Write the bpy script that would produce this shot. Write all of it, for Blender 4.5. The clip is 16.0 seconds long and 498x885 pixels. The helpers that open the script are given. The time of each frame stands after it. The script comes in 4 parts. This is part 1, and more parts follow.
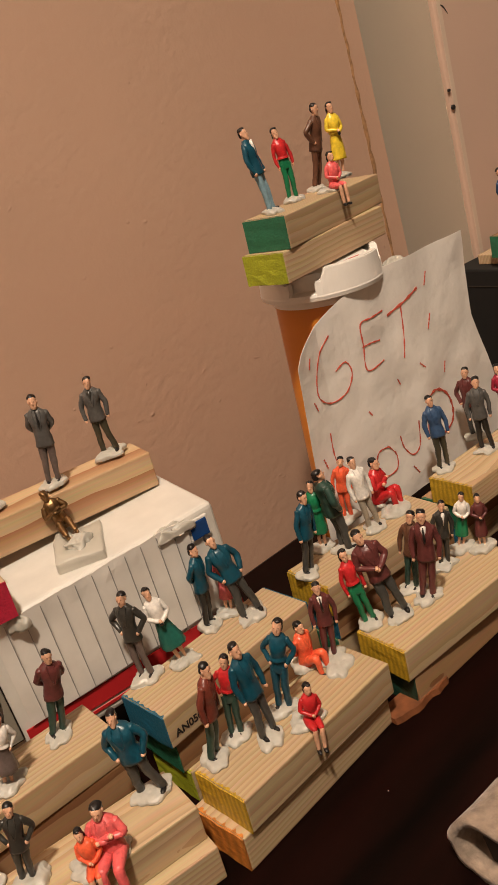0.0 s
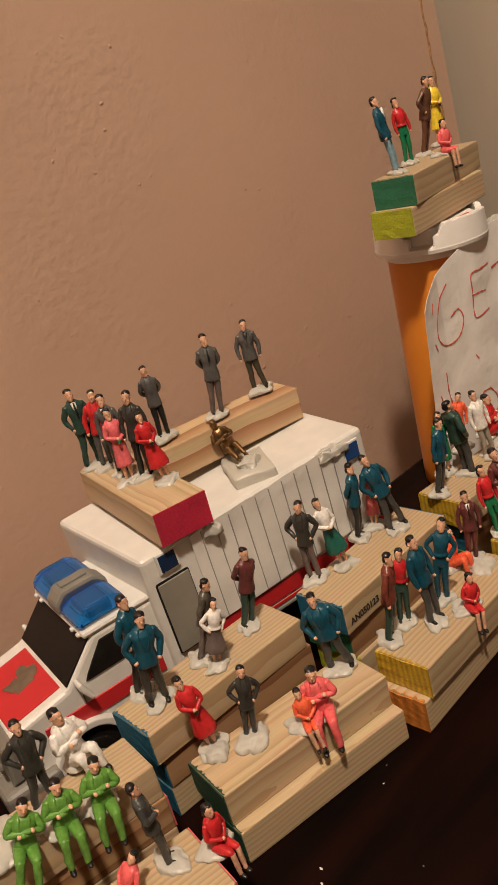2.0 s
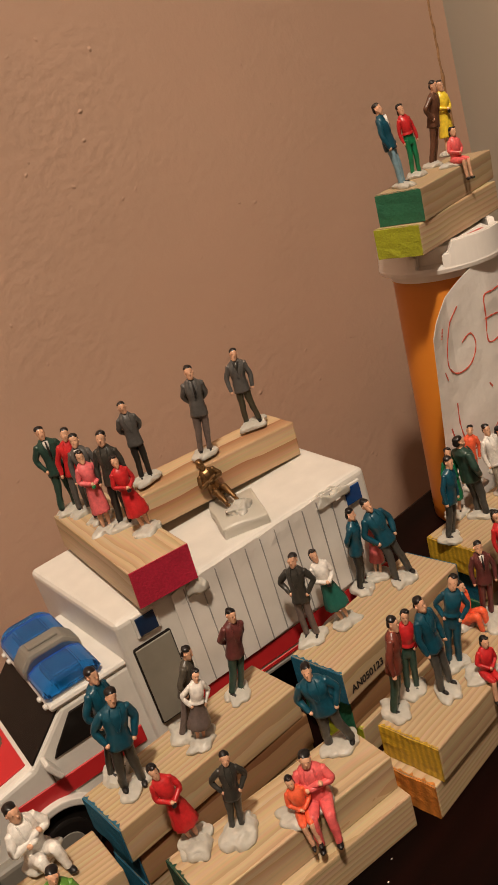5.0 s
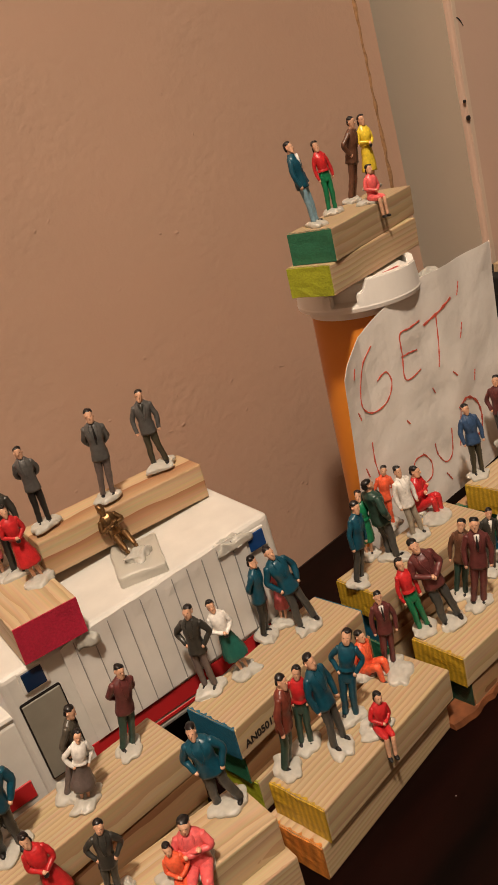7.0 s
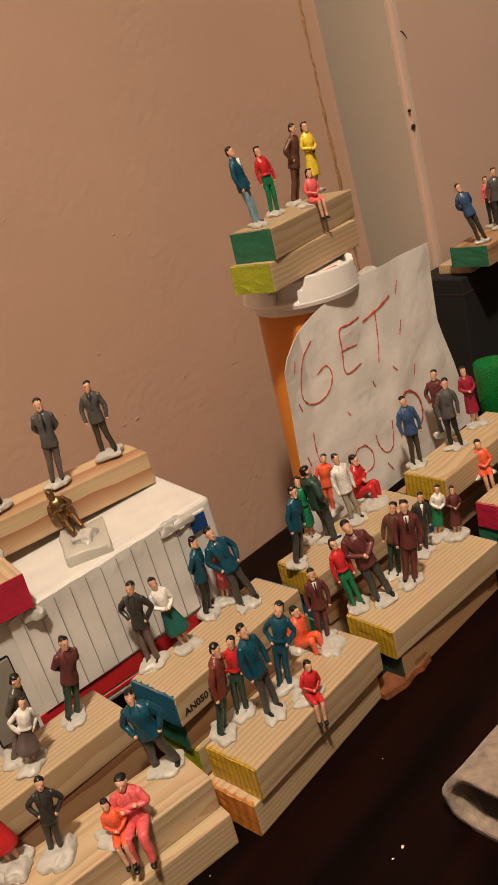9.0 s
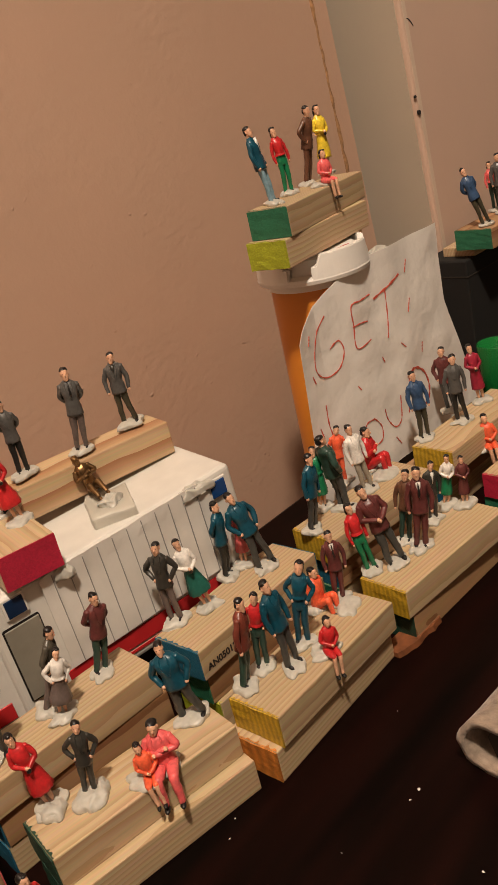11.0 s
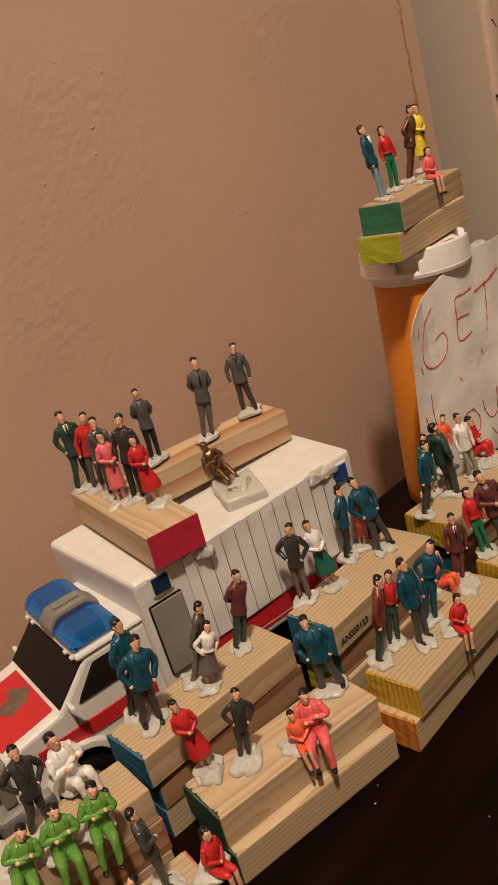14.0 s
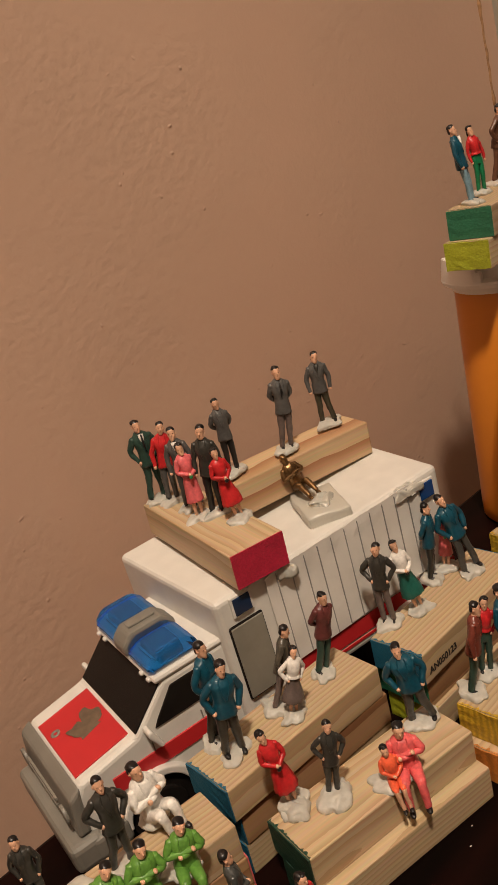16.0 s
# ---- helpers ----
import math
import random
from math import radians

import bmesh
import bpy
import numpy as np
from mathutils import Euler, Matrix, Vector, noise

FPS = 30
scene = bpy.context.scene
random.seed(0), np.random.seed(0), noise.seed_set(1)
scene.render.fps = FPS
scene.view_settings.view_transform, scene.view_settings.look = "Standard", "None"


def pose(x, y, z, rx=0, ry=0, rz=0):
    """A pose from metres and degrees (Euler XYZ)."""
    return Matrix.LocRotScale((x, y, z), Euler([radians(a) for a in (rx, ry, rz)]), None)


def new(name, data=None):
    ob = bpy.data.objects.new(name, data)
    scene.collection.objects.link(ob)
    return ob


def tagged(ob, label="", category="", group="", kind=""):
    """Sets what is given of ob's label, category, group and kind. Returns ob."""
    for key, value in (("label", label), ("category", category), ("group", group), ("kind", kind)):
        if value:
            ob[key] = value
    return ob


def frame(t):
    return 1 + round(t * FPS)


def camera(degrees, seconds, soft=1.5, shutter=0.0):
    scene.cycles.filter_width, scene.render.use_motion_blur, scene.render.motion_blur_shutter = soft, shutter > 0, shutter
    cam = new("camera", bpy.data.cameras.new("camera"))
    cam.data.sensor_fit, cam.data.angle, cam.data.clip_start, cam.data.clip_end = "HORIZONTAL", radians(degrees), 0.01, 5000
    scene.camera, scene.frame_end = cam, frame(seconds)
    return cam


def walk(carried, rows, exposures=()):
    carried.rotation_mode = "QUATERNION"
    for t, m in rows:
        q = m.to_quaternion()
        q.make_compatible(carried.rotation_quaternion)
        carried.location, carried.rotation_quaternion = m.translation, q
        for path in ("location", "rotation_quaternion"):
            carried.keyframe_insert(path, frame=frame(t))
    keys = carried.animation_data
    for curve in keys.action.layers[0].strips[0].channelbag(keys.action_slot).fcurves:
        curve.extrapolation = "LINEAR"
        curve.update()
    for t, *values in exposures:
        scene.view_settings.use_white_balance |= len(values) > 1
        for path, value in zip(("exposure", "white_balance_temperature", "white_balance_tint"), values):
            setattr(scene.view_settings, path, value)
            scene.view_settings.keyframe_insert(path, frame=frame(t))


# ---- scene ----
cam = camera(32.8, 16.0)
METRES, EYE, TILT, LEAN, TURN = 0.43, 0.25, -22.16, 13.339, -41.211
ROWS = [
    (0.0, 0.0, 0.0, 0.0, -0.0, 0.0, 0.0),
    (0.5, 0.0063, 0.0267, -0.0073, -0.64, -0.46, 0.83),
    (1.0, -0.0616, -0.0284, -0.0116, -1.13, -0.32, 0.75),
    (1.5, -0.1137, -0.0909, -0.0521, -1.01, -0.43, 0.99),
    (2.0, -0.18, -0.1077, -0.072, -0.88, -0.17, 1.02),
    (2.5, -0.203, -0.109, -0.0914, -0.81, -0.12, 0.93),
    (3.0, -0.2075, -0.0967, -0.1168, -0.66, -0.29, 1.13),
    (3.5, -0.2197, -0.0806, -0.1059, -0.53, -0.04, 1.08),
    (4.0, -0.2074, -0.0394, -0.081, -0.42, 0.02, 1.12),
    (4.2, -0.1961, -0.0324, -0.0711, -0.3, 0.09, 1.12),
    (6.5, -0.1083, -0.0127, 0.0113, -1.28, 0.2, 0.68),
    (7.0, -0.0872, -0.0057, 0.01, -2.11, 0.14, 0.69),
    (7.5, -0.0663, 0.0018, 0.0042, -2.89, 0.02, 0.74),
    (8.0, -0.0659, -0.0141, 0.0044, -3.37, 0.16, 0.72),
    (8.5, -0.0567, -0.0324, 0.0009, -3.72, -0.01, 0.79),
    (8.7, -0.0533, -0.0425, -0.0091, -3.66, 0.72, 0.9),
    (10.8, -0.0673, -0.0957, -0.0092, -3.66, 0.0, 1.04),
    (11.0, -0.0824, -0.088, -0.0424, -4.12, 0.36, 0.85),
    (11.5, -0.0993, -0.082, -0.0511, -3.95, 0.3, 1.07),
    (12.0, -0.121, -0.1062, -0.0213, -3.95, 0.3, 1.12),
    (12.5, -0.1606, -0.0974, -0.0456, -3.9, 0.61, 0.98),
    (13.0, -0.1848, -0.1017, -0.0411, -3.38, 0.54, 0.96),
    (13.5, -0.1928, -0.1071, -0.054, -2.97, 0.48, 0.92),
    (14.0, -0.1996, -0.1188, -0.0587, -2.69, 0.53, 0.89),
    (14.5, -0.2241, -0.0788, -0.0613, -2.16, 0.64, 0.76),
    (15.0, -0.2287, -0.0672, -0.0526, -1.61, 0.6, 0.57),
    (15.5, -0.2486, -0.0588, -0.0485, -1.02, 0.52, 0.25),
    (16.0, -0.251, -0.0759, -0.045, -0.47, 0.6, -0.2),
]
walk(cam, [(t, pose(0, 0, EYE, TILT, LEAN, TURN) @ pose(METRES * x, METRES * y, METRES * z, 90 + pitch, roll, yaw)) for t, x, y, z, yaw, pitch, roll in ROWS],
     [(0.0, 0.10), (2.0, -0.02), (4.0, -0.10), (6.5, -0.01), (8.0, 0.08), (11.0, 0.03), (12.0, -0.05), (14.0, -0.08), (16.0, -0.14)])

# ---- room light: one warm lamp hanging in front of the table ----
world = bpy.data.worlds.new("room_air")
scene.world = world
world.use_nodes = True
world.node_tree.nodes["Background"].inputs[0].default_value = (1.0, 0.82, 0.64, 1)
world.node_tree.nodes["Background"].inputs[1].default_value = 0.02
lamp_data = bpy.data.lights.new("ceiling_lamp", "POINT")
lamp_data.energy, lamp_data.color, lamp_data.shadow_soft_size = 157.0, (1.0, 0.840, 0.672), 0.07
lamp = new("ceiling_lamp", lamp_data)
lamp.location = (-0.37, -0.45, 1.90)


# ---- materials ----
def nodes_of(name):
    m = bpy.data.materials.new(name)
    m.use_nodes = True
    return m, m.node_tree, m.node_tree.nodes["Principled BSDF"]


def add(tree, kind, **values):
    n = tree.nodes.new(kind)
    for k, v in values.items():
        n.inputs[k].default_value = v
    return n


def surface(name, colour, rough=0.5, vary=0.12, grain=120.0, bump=0.15, depth=0.0003, coarse=18.0, metal=0.0, coat=0.0):
    """Paint, plastic, putty and the like: two scales of tone and a fine relief."""
    m, tree, bsdf = nodes_of(name)
    link = tree.links.new
    where = add(tree, "ShaderNodeTexCoord")
    fine = add(tree, "ShaderNodeTexNoise", Scale=grain, Detail=5.0)
    wide = add(tree, "ShaderNodeTexNoise", Scale=coarse, Detail=3.0)
    link(where.outputs["Object"], fine.inputs["Vector"])
    link(where.outputs["Object"], wide.inputs["Vector"])
    mix = add(tree, "ShaderNodeMath")
    mix.operation = "ADD"
    link(fine.outputs["Fac"], mix.inputs[0])
    link(wide.outputs["Fac"], mix.inputs[1])
    ramp = add(tree, "ShaderNodeValToRGB")
    ramp.color_ramp.elements[0].position, ramp.color_ramp.elements[1].position = 0.35, 0.65
    half = add(tree, "ShaderNodeMath")
    half.operation = "MULTIPLY"
    half.inputs[1].default_value = 0.5
    link(mix.outputs[0], half.inputs[0])
    link(half.outputs[0], ramp.inputs["Fac"])
    lo, hi = (tuple(min(1, c * k) for c in colour) for k in (1 - vary, 1 + vary))
    ramp.color_ramp.elements[0].color, ramp.color_ramp.elements[1].color = (*lo, 1), (*hi, 1)
    link(ramp.outputs["Color"], bsdf.inputs["Base Color"])
    b = add(tree, "ShaderNodeBump", Strength=bump, Distance=depth)
    link(fine.outputs["Fac"], b.inputs["Height"])
    link(b.outputs["Normal"], bsdf.inputs["Normal"])
    bsdf.inputs["Roughness"].default_value = rough
    bsdf.inputs["Metallic"].default_value = metal
    bsdf.inputs["Coat Weight"].default_value = coat
    return m


def pine(name, light, dark, rings=95.0):
    """Sawn pine: growth rings round a pith that lies elsewhere in each block."""
    m, tree, bsdf = nodes_of(name)
    link = tree.links.new
    where = add(tree, "ShaderNodeTexCoord")
    info = add(tree, "ShaderNodeObjectInfo")
    spread = add(tree, "ShaderNodeVectorMath")
    spread.operation = "MULTIPLY_ADD"
    spread.inputs[0].default_value = (0.0, 0.07, 0.05)
    spread.inputs[2].default_value = (0.0, -0.055, -0.035)
    link(info.outputs["Random"], spread.inputs[1])
    off = add(tree, "ShaderNodeVectorMath")
    off.operation = "ADD"
    link(where.outputs["Object"], off.inputs[0])
    link(spread.outputs[0], off.inputs[1])
    wob = add(tree, "ShaderNodeTexNoise", Scale=14.0, Detail=2.0)
    link(off.outputs[0], wob.inputs["Vector"])
    bend = add(tree, "ShaderNodeVectorMath")
    bend.operation = "MULTIPLY_ADD"
    bend.inputs[1].default_value = (0.0, 0.0045, 0.0045)
    link(wob.outputs["Color"], bend.inputs[0])
    link(off.outputs[0], bend.inputs[2])
    wave = add(tree, "ShaderNodeTexWave", Scale=rings, Distortion=0.6, Detail=2.0)
    wave.wave_type, wave.rings_direction, wave.wave_profile = "RINGS", "X", "SAW"
    link(bend.outputs[0], wave.inputs["Vector"])
    stretch = add(tree, "ShaderNodeMapping")
    stretch.inputs["Scale"].default_value = (25.0, 900.0, 900.0)
    link(off.outputs[0], stretch.inputs["Vector"])
    fibre = add(tree, "ShaderNodeTexNoise", Scale=1.0, Detail=3.0)
    link(stretch.outputs[0], fibre.inputs["Vector"])
    ramp = add(tree, "ShaderNodeValToRGB")
    ramp.color_ramp.elements[0].position, ramp.color_ramp.elements[1].position = 0.35, 0.98
    ramp.color_ramp.elements[0].color, ramp.color_ramp.elements[1].color = (*light, 1), (*dark, 1)
    link(wave.outputs["Fac"], ramp.inputs["Fac"])
    tone = add(tree, "ShaderNodeMix")
    tone.data_type, tone.blend_type = "RGBA", "MULTIPLY"
    tone.inputs["Factor"].default_value = 0.35
    link(ramp.outputs["Color"], tone.inputs["A"])
    link(fibre.outputs["Color"], tone.inputs["B"])
    hue = add(tree, "ShaderNodeHueSaturation")
    value = add(tree, "ShaderNodeMapRange")
    value.inputs["To Min"].default_value, value.inputs["To Max"].default_value = 0.92, 1.12
    link(info.outputs["Random"], value.inputs["Value"])
    link(value.outputs[0], hue.inputs["Value"])
    link(tone.outputs["Result"], hue.inputs["Color"])
    link(hue.outputs["Color"], bsdf.inputs["Base Color"])
    b = add(tree, "ShaderNodeBump", Strength=0.25, Distance=0.0003)
    link(fibre.outputs["Fac"], b.inputs["Height"])
    link(b.outputs["Normal"], bsdf.inputs["Normal"])
    bsdf.inputs["Roughness"].default_value = 0.55
    return m


def wall_paint(name, colour, peel=1.0):
    """Rolled wall paint: orange peel, a few runs and lumps, faint stains."""
    m, tree, bsdf = nodes_of(name)
    link = tree.links.new
    where = add(tree, "ShaderNodeTexCoord")
    stain = add(tree, "ShaderNodeTexNoise", Scale=3.5, Detail=4.0)
    link(where.outputs["Object"], stain.inputs["Vector"])
    ramp = add(tree, "ShaderNodeValToRGB")
    ramp.color_ramp.elements[0].position, ramp.color_ramp.elements[1].position = 0.3, 0.7
    ramp.color_ramp.elements[0].color = (*(c * 0.93 for c in colour), 1)
    ramp.color_ramp.elements[1].color = (*(c * 1.06 for c in colour), 1)
    link(stain.outputs["Fac"], ramp.inputs["Fac"])
    link(ramp.outputs["Color"], bsdf.inputs["Base Color"])
    # soft rolled relief that comes and goes in patches, with scattered specks under the paint
    fine = add(tree, "ShaderNodeTexNoise", Scale=210.0, Detail=3.0)
    soft = add(tree, "ShaderNodeTexNoise", Scale=75.0, Detail=2.0)
    zone = add(tree, "ShaderNodeTexNoise", Scale=11.0, Detail=2.0)
    warp = add(tree, "ShaderNodeTexNoise", Scale=30.0, Detail=1.0)
    lumps = add(tree, "ShaderNodeTexVoronoi", Scale=58.0)
    for n in (fine, soft, zone, warp):
        link(where.outputs["Object"], n.inputs["Vector"])
    drift = add(tree, "ShaderNodeVectorMath")
    drift.operation = "MULTIPLY_ADD"
    drift.inputs[1].default_value = (0.03, 0.03, 0.012)
    link(warp.outputs["Color"], drift.inputs[0])
    link(where.outputs["Object"], drift.inputs[2])
    link(drift.outputs[0], lumps.inputs["Vector"])
    cut = add(tree, "ShaderNodeMapRange")
    cut.inputs["From Min"].default_value, cut.inputs["From Max"].default_value = 0.01, 0.075
    cut.inputs["To Min"].default_value, cut.inputs["To Max"].default_value = 1.0, 0.0
    link(lumps.outputs["Distance"], cut.inputs["Value"])
    where_rough = add(tree, "ShaderNodeMapRange")
    where_rough.inputs["From Min"].default_value, where_rough.inputs["From Max"].default_value = 0.38, 0.66
    where_rough.inputs["To Min"].default_value, where_rough.inputs["To Max"].default_value = 0.30, 0.9
    link(zone.outputs["Fac"], where_rough.inputs["Value"])

    def maths(kind, one, two):
        n = add(tree, "ShaderNodeMath")
        n.operation = kind
        for i, v in enumerate((one, two)):
            if isinstance(v, float):
                n.inputs[i].default_value = v
            else:
                link(v, n.inputs[i])
        return n.outputs[0]

    grain = maths("ADD", maths("MULTIPLY", fine.outputs["Fac"], 0.85), maths("MULTIPLY", soft.outputs["Fac"], 0.65))
    total = maths("ADD", maths("MULTIPLY", maths("ADD", grain, cut.outputs[0]), where_rough.outputs[0]), maths("MULTIPLY", fine.outputs["Fac"], 0.25))
    b = add(tree, "ShaderNodeBump", Strength=0.55 * peel, Distance=0.0010)
    link(total, b.inputs["Height"])
    link(b.outputs["Normal"], bsdf.inputs["Normal"])
    bsdf.inputs["Roughness"].default_value = 0.42
    return m


def dark_table(name):
    m, tree, bsdf = nodes_of(name)
    link = tree.links.new
    where = add(tree, "ShaderNodeTexCoord")
    stretch = add(tree, "ShaderNodeMapping")
    stretch.inputs["Scale"].default_value = (8.0, 55.0, 8.0)
    stretch.inputs["Rotation"].default_value = (0.0, 0.0, 0.25)
    link(where.outputs["Object"], stretch.inputs["Vector"])
    grain = add(tree, "ShaderNodeTexNoise", Scale=1.0, Detail=6.0)
    link(stretch.outputs[0], grain.inputs["Vector"])
    ramp = add(tree, "ShaderNodeValToRGB")
    ramp.color_ramp.elements[0].position, ramp.color_ramp.elements[1].position = 0.3, 0.75
    ramp.color_ramp.elements[0].color, ramp.color_ramp.elements[1].color = (0.0018, 0.0009, 0.0007, 1), (0.0110, 0.0026, 0.0019, 1)
    link(grain.outputs["Fac"], ramp.inputs["Fac"])
    link(ramp.outputs["Color"], bsdf.inputs["Base Color"])
    haze = add(tree, "ShaderNodeTexNoise", Scale=22.0, Detail=4.0)
    link(where.outputs["Object"], haze.inputs["Vector"])
    gloss = add(tree, "ShaderNodeMapRange")
    gloss.inputs["To Min"].default_value, gloss.inputs["To Max"].default_value = 0.32, 0.5
    link(haze.outputs["Fac"], gloss.inputs["Value"])
    link(gloss.outputs[0], bsdf.inputs["Roughness"])
    bsdf.inputs["Specular IOR Level"].default_value = 0.07
    return m


def clear(name, colour, rough=0.12, through_it=0.85):
    """Tinted translucent plastic."""
    m, tree, bsdf = nodes_of(name)
    bsdf.inputs["Base Color"].default_value = (*colour, 1)
    bsdf.inputs["Roughness"].default_value = rough
    bsdf.inputs["Transmission Weight"].default_value = through_it
    bsdf.inputs["IOR"].default_value = 1.45
    return m


def fabric(name, colour):
    m, tree, bsdf = nodes_of(name)
    link = tree.links.new
    where = add(tree, "ShaderNodeTexCoord")
    fuzz = add(tree, "ShaderNodeTexNoise", Scale=480.0, Detail=4.0)
    patch = add(tree, "ShaderNodeTexNoise", Scale=230.0, Detail=4.0)
    link(where.outputs["Object"], fuzz.inputs["Vector"])
    link(where.outputs["Object"], patch.inputs["Vector"])
    ramp = add(tree, "ShaderNodeValToRGB")
    ramp.color_ramp.elements[0].position, ramp.color_ramp.elements[1].position = 0.3, 0.7
    ramp.color_ramp.elements[0].color = (*(c * 0.6 for c in colour), 1)
    ramp.color_ramp.elements[1].color = (*(c * 1.15 for c in colour), 1)
    link(patch.outputs["Fac"], ramp.inputs["Fac"])
    link(ramp.outputs["Color"], bsdf.inputs["Base Color"])
    b = add(tree, "ShaderNodeBump", Strength=0.8, Distance=0.0008)
    link(fuzz.outputs["Fac"], b.inputs["Height"])
    link(b.outputs["Normal"], bsdf.inputs["Normal"])
    bsdf.inputs["Roughness"].default_value = 0.95
    bsdf.inputs["Sheen Weight"].default_value = 0.3
    return m


WALL = wall_paint("tan_pink_wall_paint", (0.535, 0.354, 0.258))
# greyer than the wall, for the trim's side and the recess back
JAMB = wall_paint("grey_trim", (0.50, 0.435, 0.345), 0.35)
# paler tone for the narrow strip along the trim edge
EDGE = wall_paint("pale_trim_edge", (0.66, 0.53, 0.42), 1.0)
TRIM = wall_paint("pale_trim_paint", (0.60, 0.43, 0.335), 0.5)
CAULK = surface("cracked_brown_caulk", (0.34, 0.185, 0.085), 0.8, 0.5, 300, 0.8, 0.001, 90)
# tone of the unseen room shell, chosen for how much fill it returns
ROOM_BOUNCE = surface("unseen_room_bounce", (0.17, 0.132, 0.105), 0.9)
CARPET = surface("brown_floor", (0.16, 0.10, 0.07), 0.9)
TABLE = dark_table("dark_mahogany_table_top")
PINE = pine("sawn_pine", (0.585, 0.438, 0.265), (0.468, 0.315, 0.172), 140.0)
PINE_STREAK = pine("red_streaked_pine", (0.60, 0.43, 0.25), (0.37, 0.17, 0.075), 26.0)
# pine darkened and reddened: the warm shade among stacked blocks is in its colour
PINE_RED_SHADE = pine("reddish_shaded_pine", (0.46, 0.27, 0.135), (0.28, 0.125, 0.052), 45.0)
WHITE_PLASTIC = surface("white_toy_plastic", (0.665, 0.645, 0.598), 0.34, 0.08, 90, 0.05)
GREY_PLASTIC = surface("grey_toy_plastic", (0.195, 0.183, 0.157), 0.42, 0.10, 80, 0.08)
BLACK_PLASTIC = surface("black_toy_plastic", (0.012, 0.010, 0.009), 0.22, 0.2, 60, 0.03)
BLACK_PLASTIC.node_tree.nodes["Principled BSDF"].inputs["Specular IOR Level"].default_value = 0.16
RED_STICKER = surface("red_sticker", (0.50, 0.022, 0.026), 0.35, 0.08, 60, 0.05)
BLUE_WINDOW = surface("navy_window_sticker", (0.006, 0.022, 0.065), 0.25, 0.2)
BLUE_PANE = surface("bright_blue_window_sticker", (0.008, 0.055, 0.21), 0.25, 0.2)
BLUE_LENS = clear("blue_beacon_plastic", (0.018, 0.29, 0.95), 0.03, 0.96)
CHROME = surface("bright_reflector", (0.75, 0.75, 0.75), 0.25, 0.1, 60, 0.1, 0.0003, 18, 0.6)
DOOR_GREY = surface("olive_grey_panel", (0.235, 0.22, 0.18), 0.5, 0.12)
WORN = surface("worn_bare_patch", (0.125, 0.085, 0.052), 0.7, 0.35, 300, 0.5)
PAPER_CREASED = surface("creased_white_paper", (0.80, 0.765, 0.715), 0.75, 0.06, 42, 0.55, 0.0035, 9)
PAPER = surface("white_paper", (0.69, 0.66, 0.612), 0.8, 0.05, 140, 0.25, 0.0004)
RULE = surface("grey_ruled_line", (0.30, 0.285, 0.27), 0.7)
CRAYON = surface("red_crayon", (0.60, 0.10, 0.06), 0.75, 0.3, 900, 0.5)
PUTTY = surface("white_putty", (0.48, 0.462, 0.41), 0.36, 0.10, 420, 0.25, 0.0005, 120)
putty_bsdf = PUTTY.node_tree.nodes["Principled BSDF"]
putty_bsdf.inputs["Subsurface Weight"].default_value = 0.35
putty_bsdf.inputs["Subsurface Radius"].default_value = (0.0016, 0.0013, 0.0010)
PUTTY_GREY = clear("grey_translucent_putty", (0.80, 0.77, 0.68), 0.34, 0.50)
AMBER = clear("amber_bottle_plastic", (0.88, 0.30, 0.03), 0.28, 0.35)
CAP_WHITE = surface("white_cap_plastic", (0.84, 0.81, 0.76), 0.35, 0.04)
BLACK_CASE = surface("black_case", (0.004, 0.0035, 0.003), 0.85, 0.2)
GREEN_GLASS = clear("green_glass", (0.03, 0.45, 0.10), 0.08, 0.7)
FELT = fabric("grey_beige_felt", (0.30, 0.232, 0.178))
DARK_MATT = surface("dark_matt", (0.03, 0.022, 0.016), 0.95)
INK = surface("black_ink", (0.015, 0.012, 0.012), 0.6)
BRONZE = surface("bronze_paint", (0.23, 0.135, 0.060), 0.36, 0.35, 400, 0.3, 0.0003, 120, 0.9)
CHIP = surface("orange_stained_chip", (0.165, 0.055, 0.019), 0.6, 0.4, 200, 0.6, 0.0006, 50)
BAG_GREEN = surface("green_bag_paint", (0.03, 0.25, 0.08), 0.4)

COLOURS = {
    "teal": (0.005, 0.062, 0.098), "charcoal": (0.036, 0.034, 0.029), "grey": (0.085, 0.082, 0.078), "slate": (0.052, 0.053, 0.050),
    "dark": (0.020, 0.020, 0.018), "pleat_green": (0.014, 0.105, 0.080), "olive_grey": (0.070, 0.060, 0.045), "black": (0.014, 0.013, 0.012), "dark_green": (0.022, 0.055, 0.042), "green": (0.008, 0.17, 0.07),
    "lime": (0.11, 0.265, 0.043), "red": (0.50, 0.020, 0.023), "crimson": (0.30, 0.018, 0.04), "orange": (0.78, 0.12, 0.05),
    "coral": (0.72, 0.12, 0.12), "pink": (0.70, 0.14, 0.15), "maroon": (0.115, 0.030, 0.028), "rust": (0.16, 0.035, 0.022),
    "brown": (0.115, 0.05, 0.028), "taupe": (0.13, 0.10, 0.09), "olive_black": (0.05, 0.045, 0.028), "khaki": (0.34, 0.30, 0.24),
    "white": (0.74, 0.71, 0.66), "yellow": (0.75, 0.55, 0.04), "blue": (0.038, 0.080, 0.165), "light_blue": (0.20, 0.33, 0.40),
    "mauve": (0.27, 0.09, 0.09), "skin": (0.70, 0.40, 0.255), "hair": (0.010, 0.008, 0.008), "shoe": (0.010, 0.009, 0.009),
}
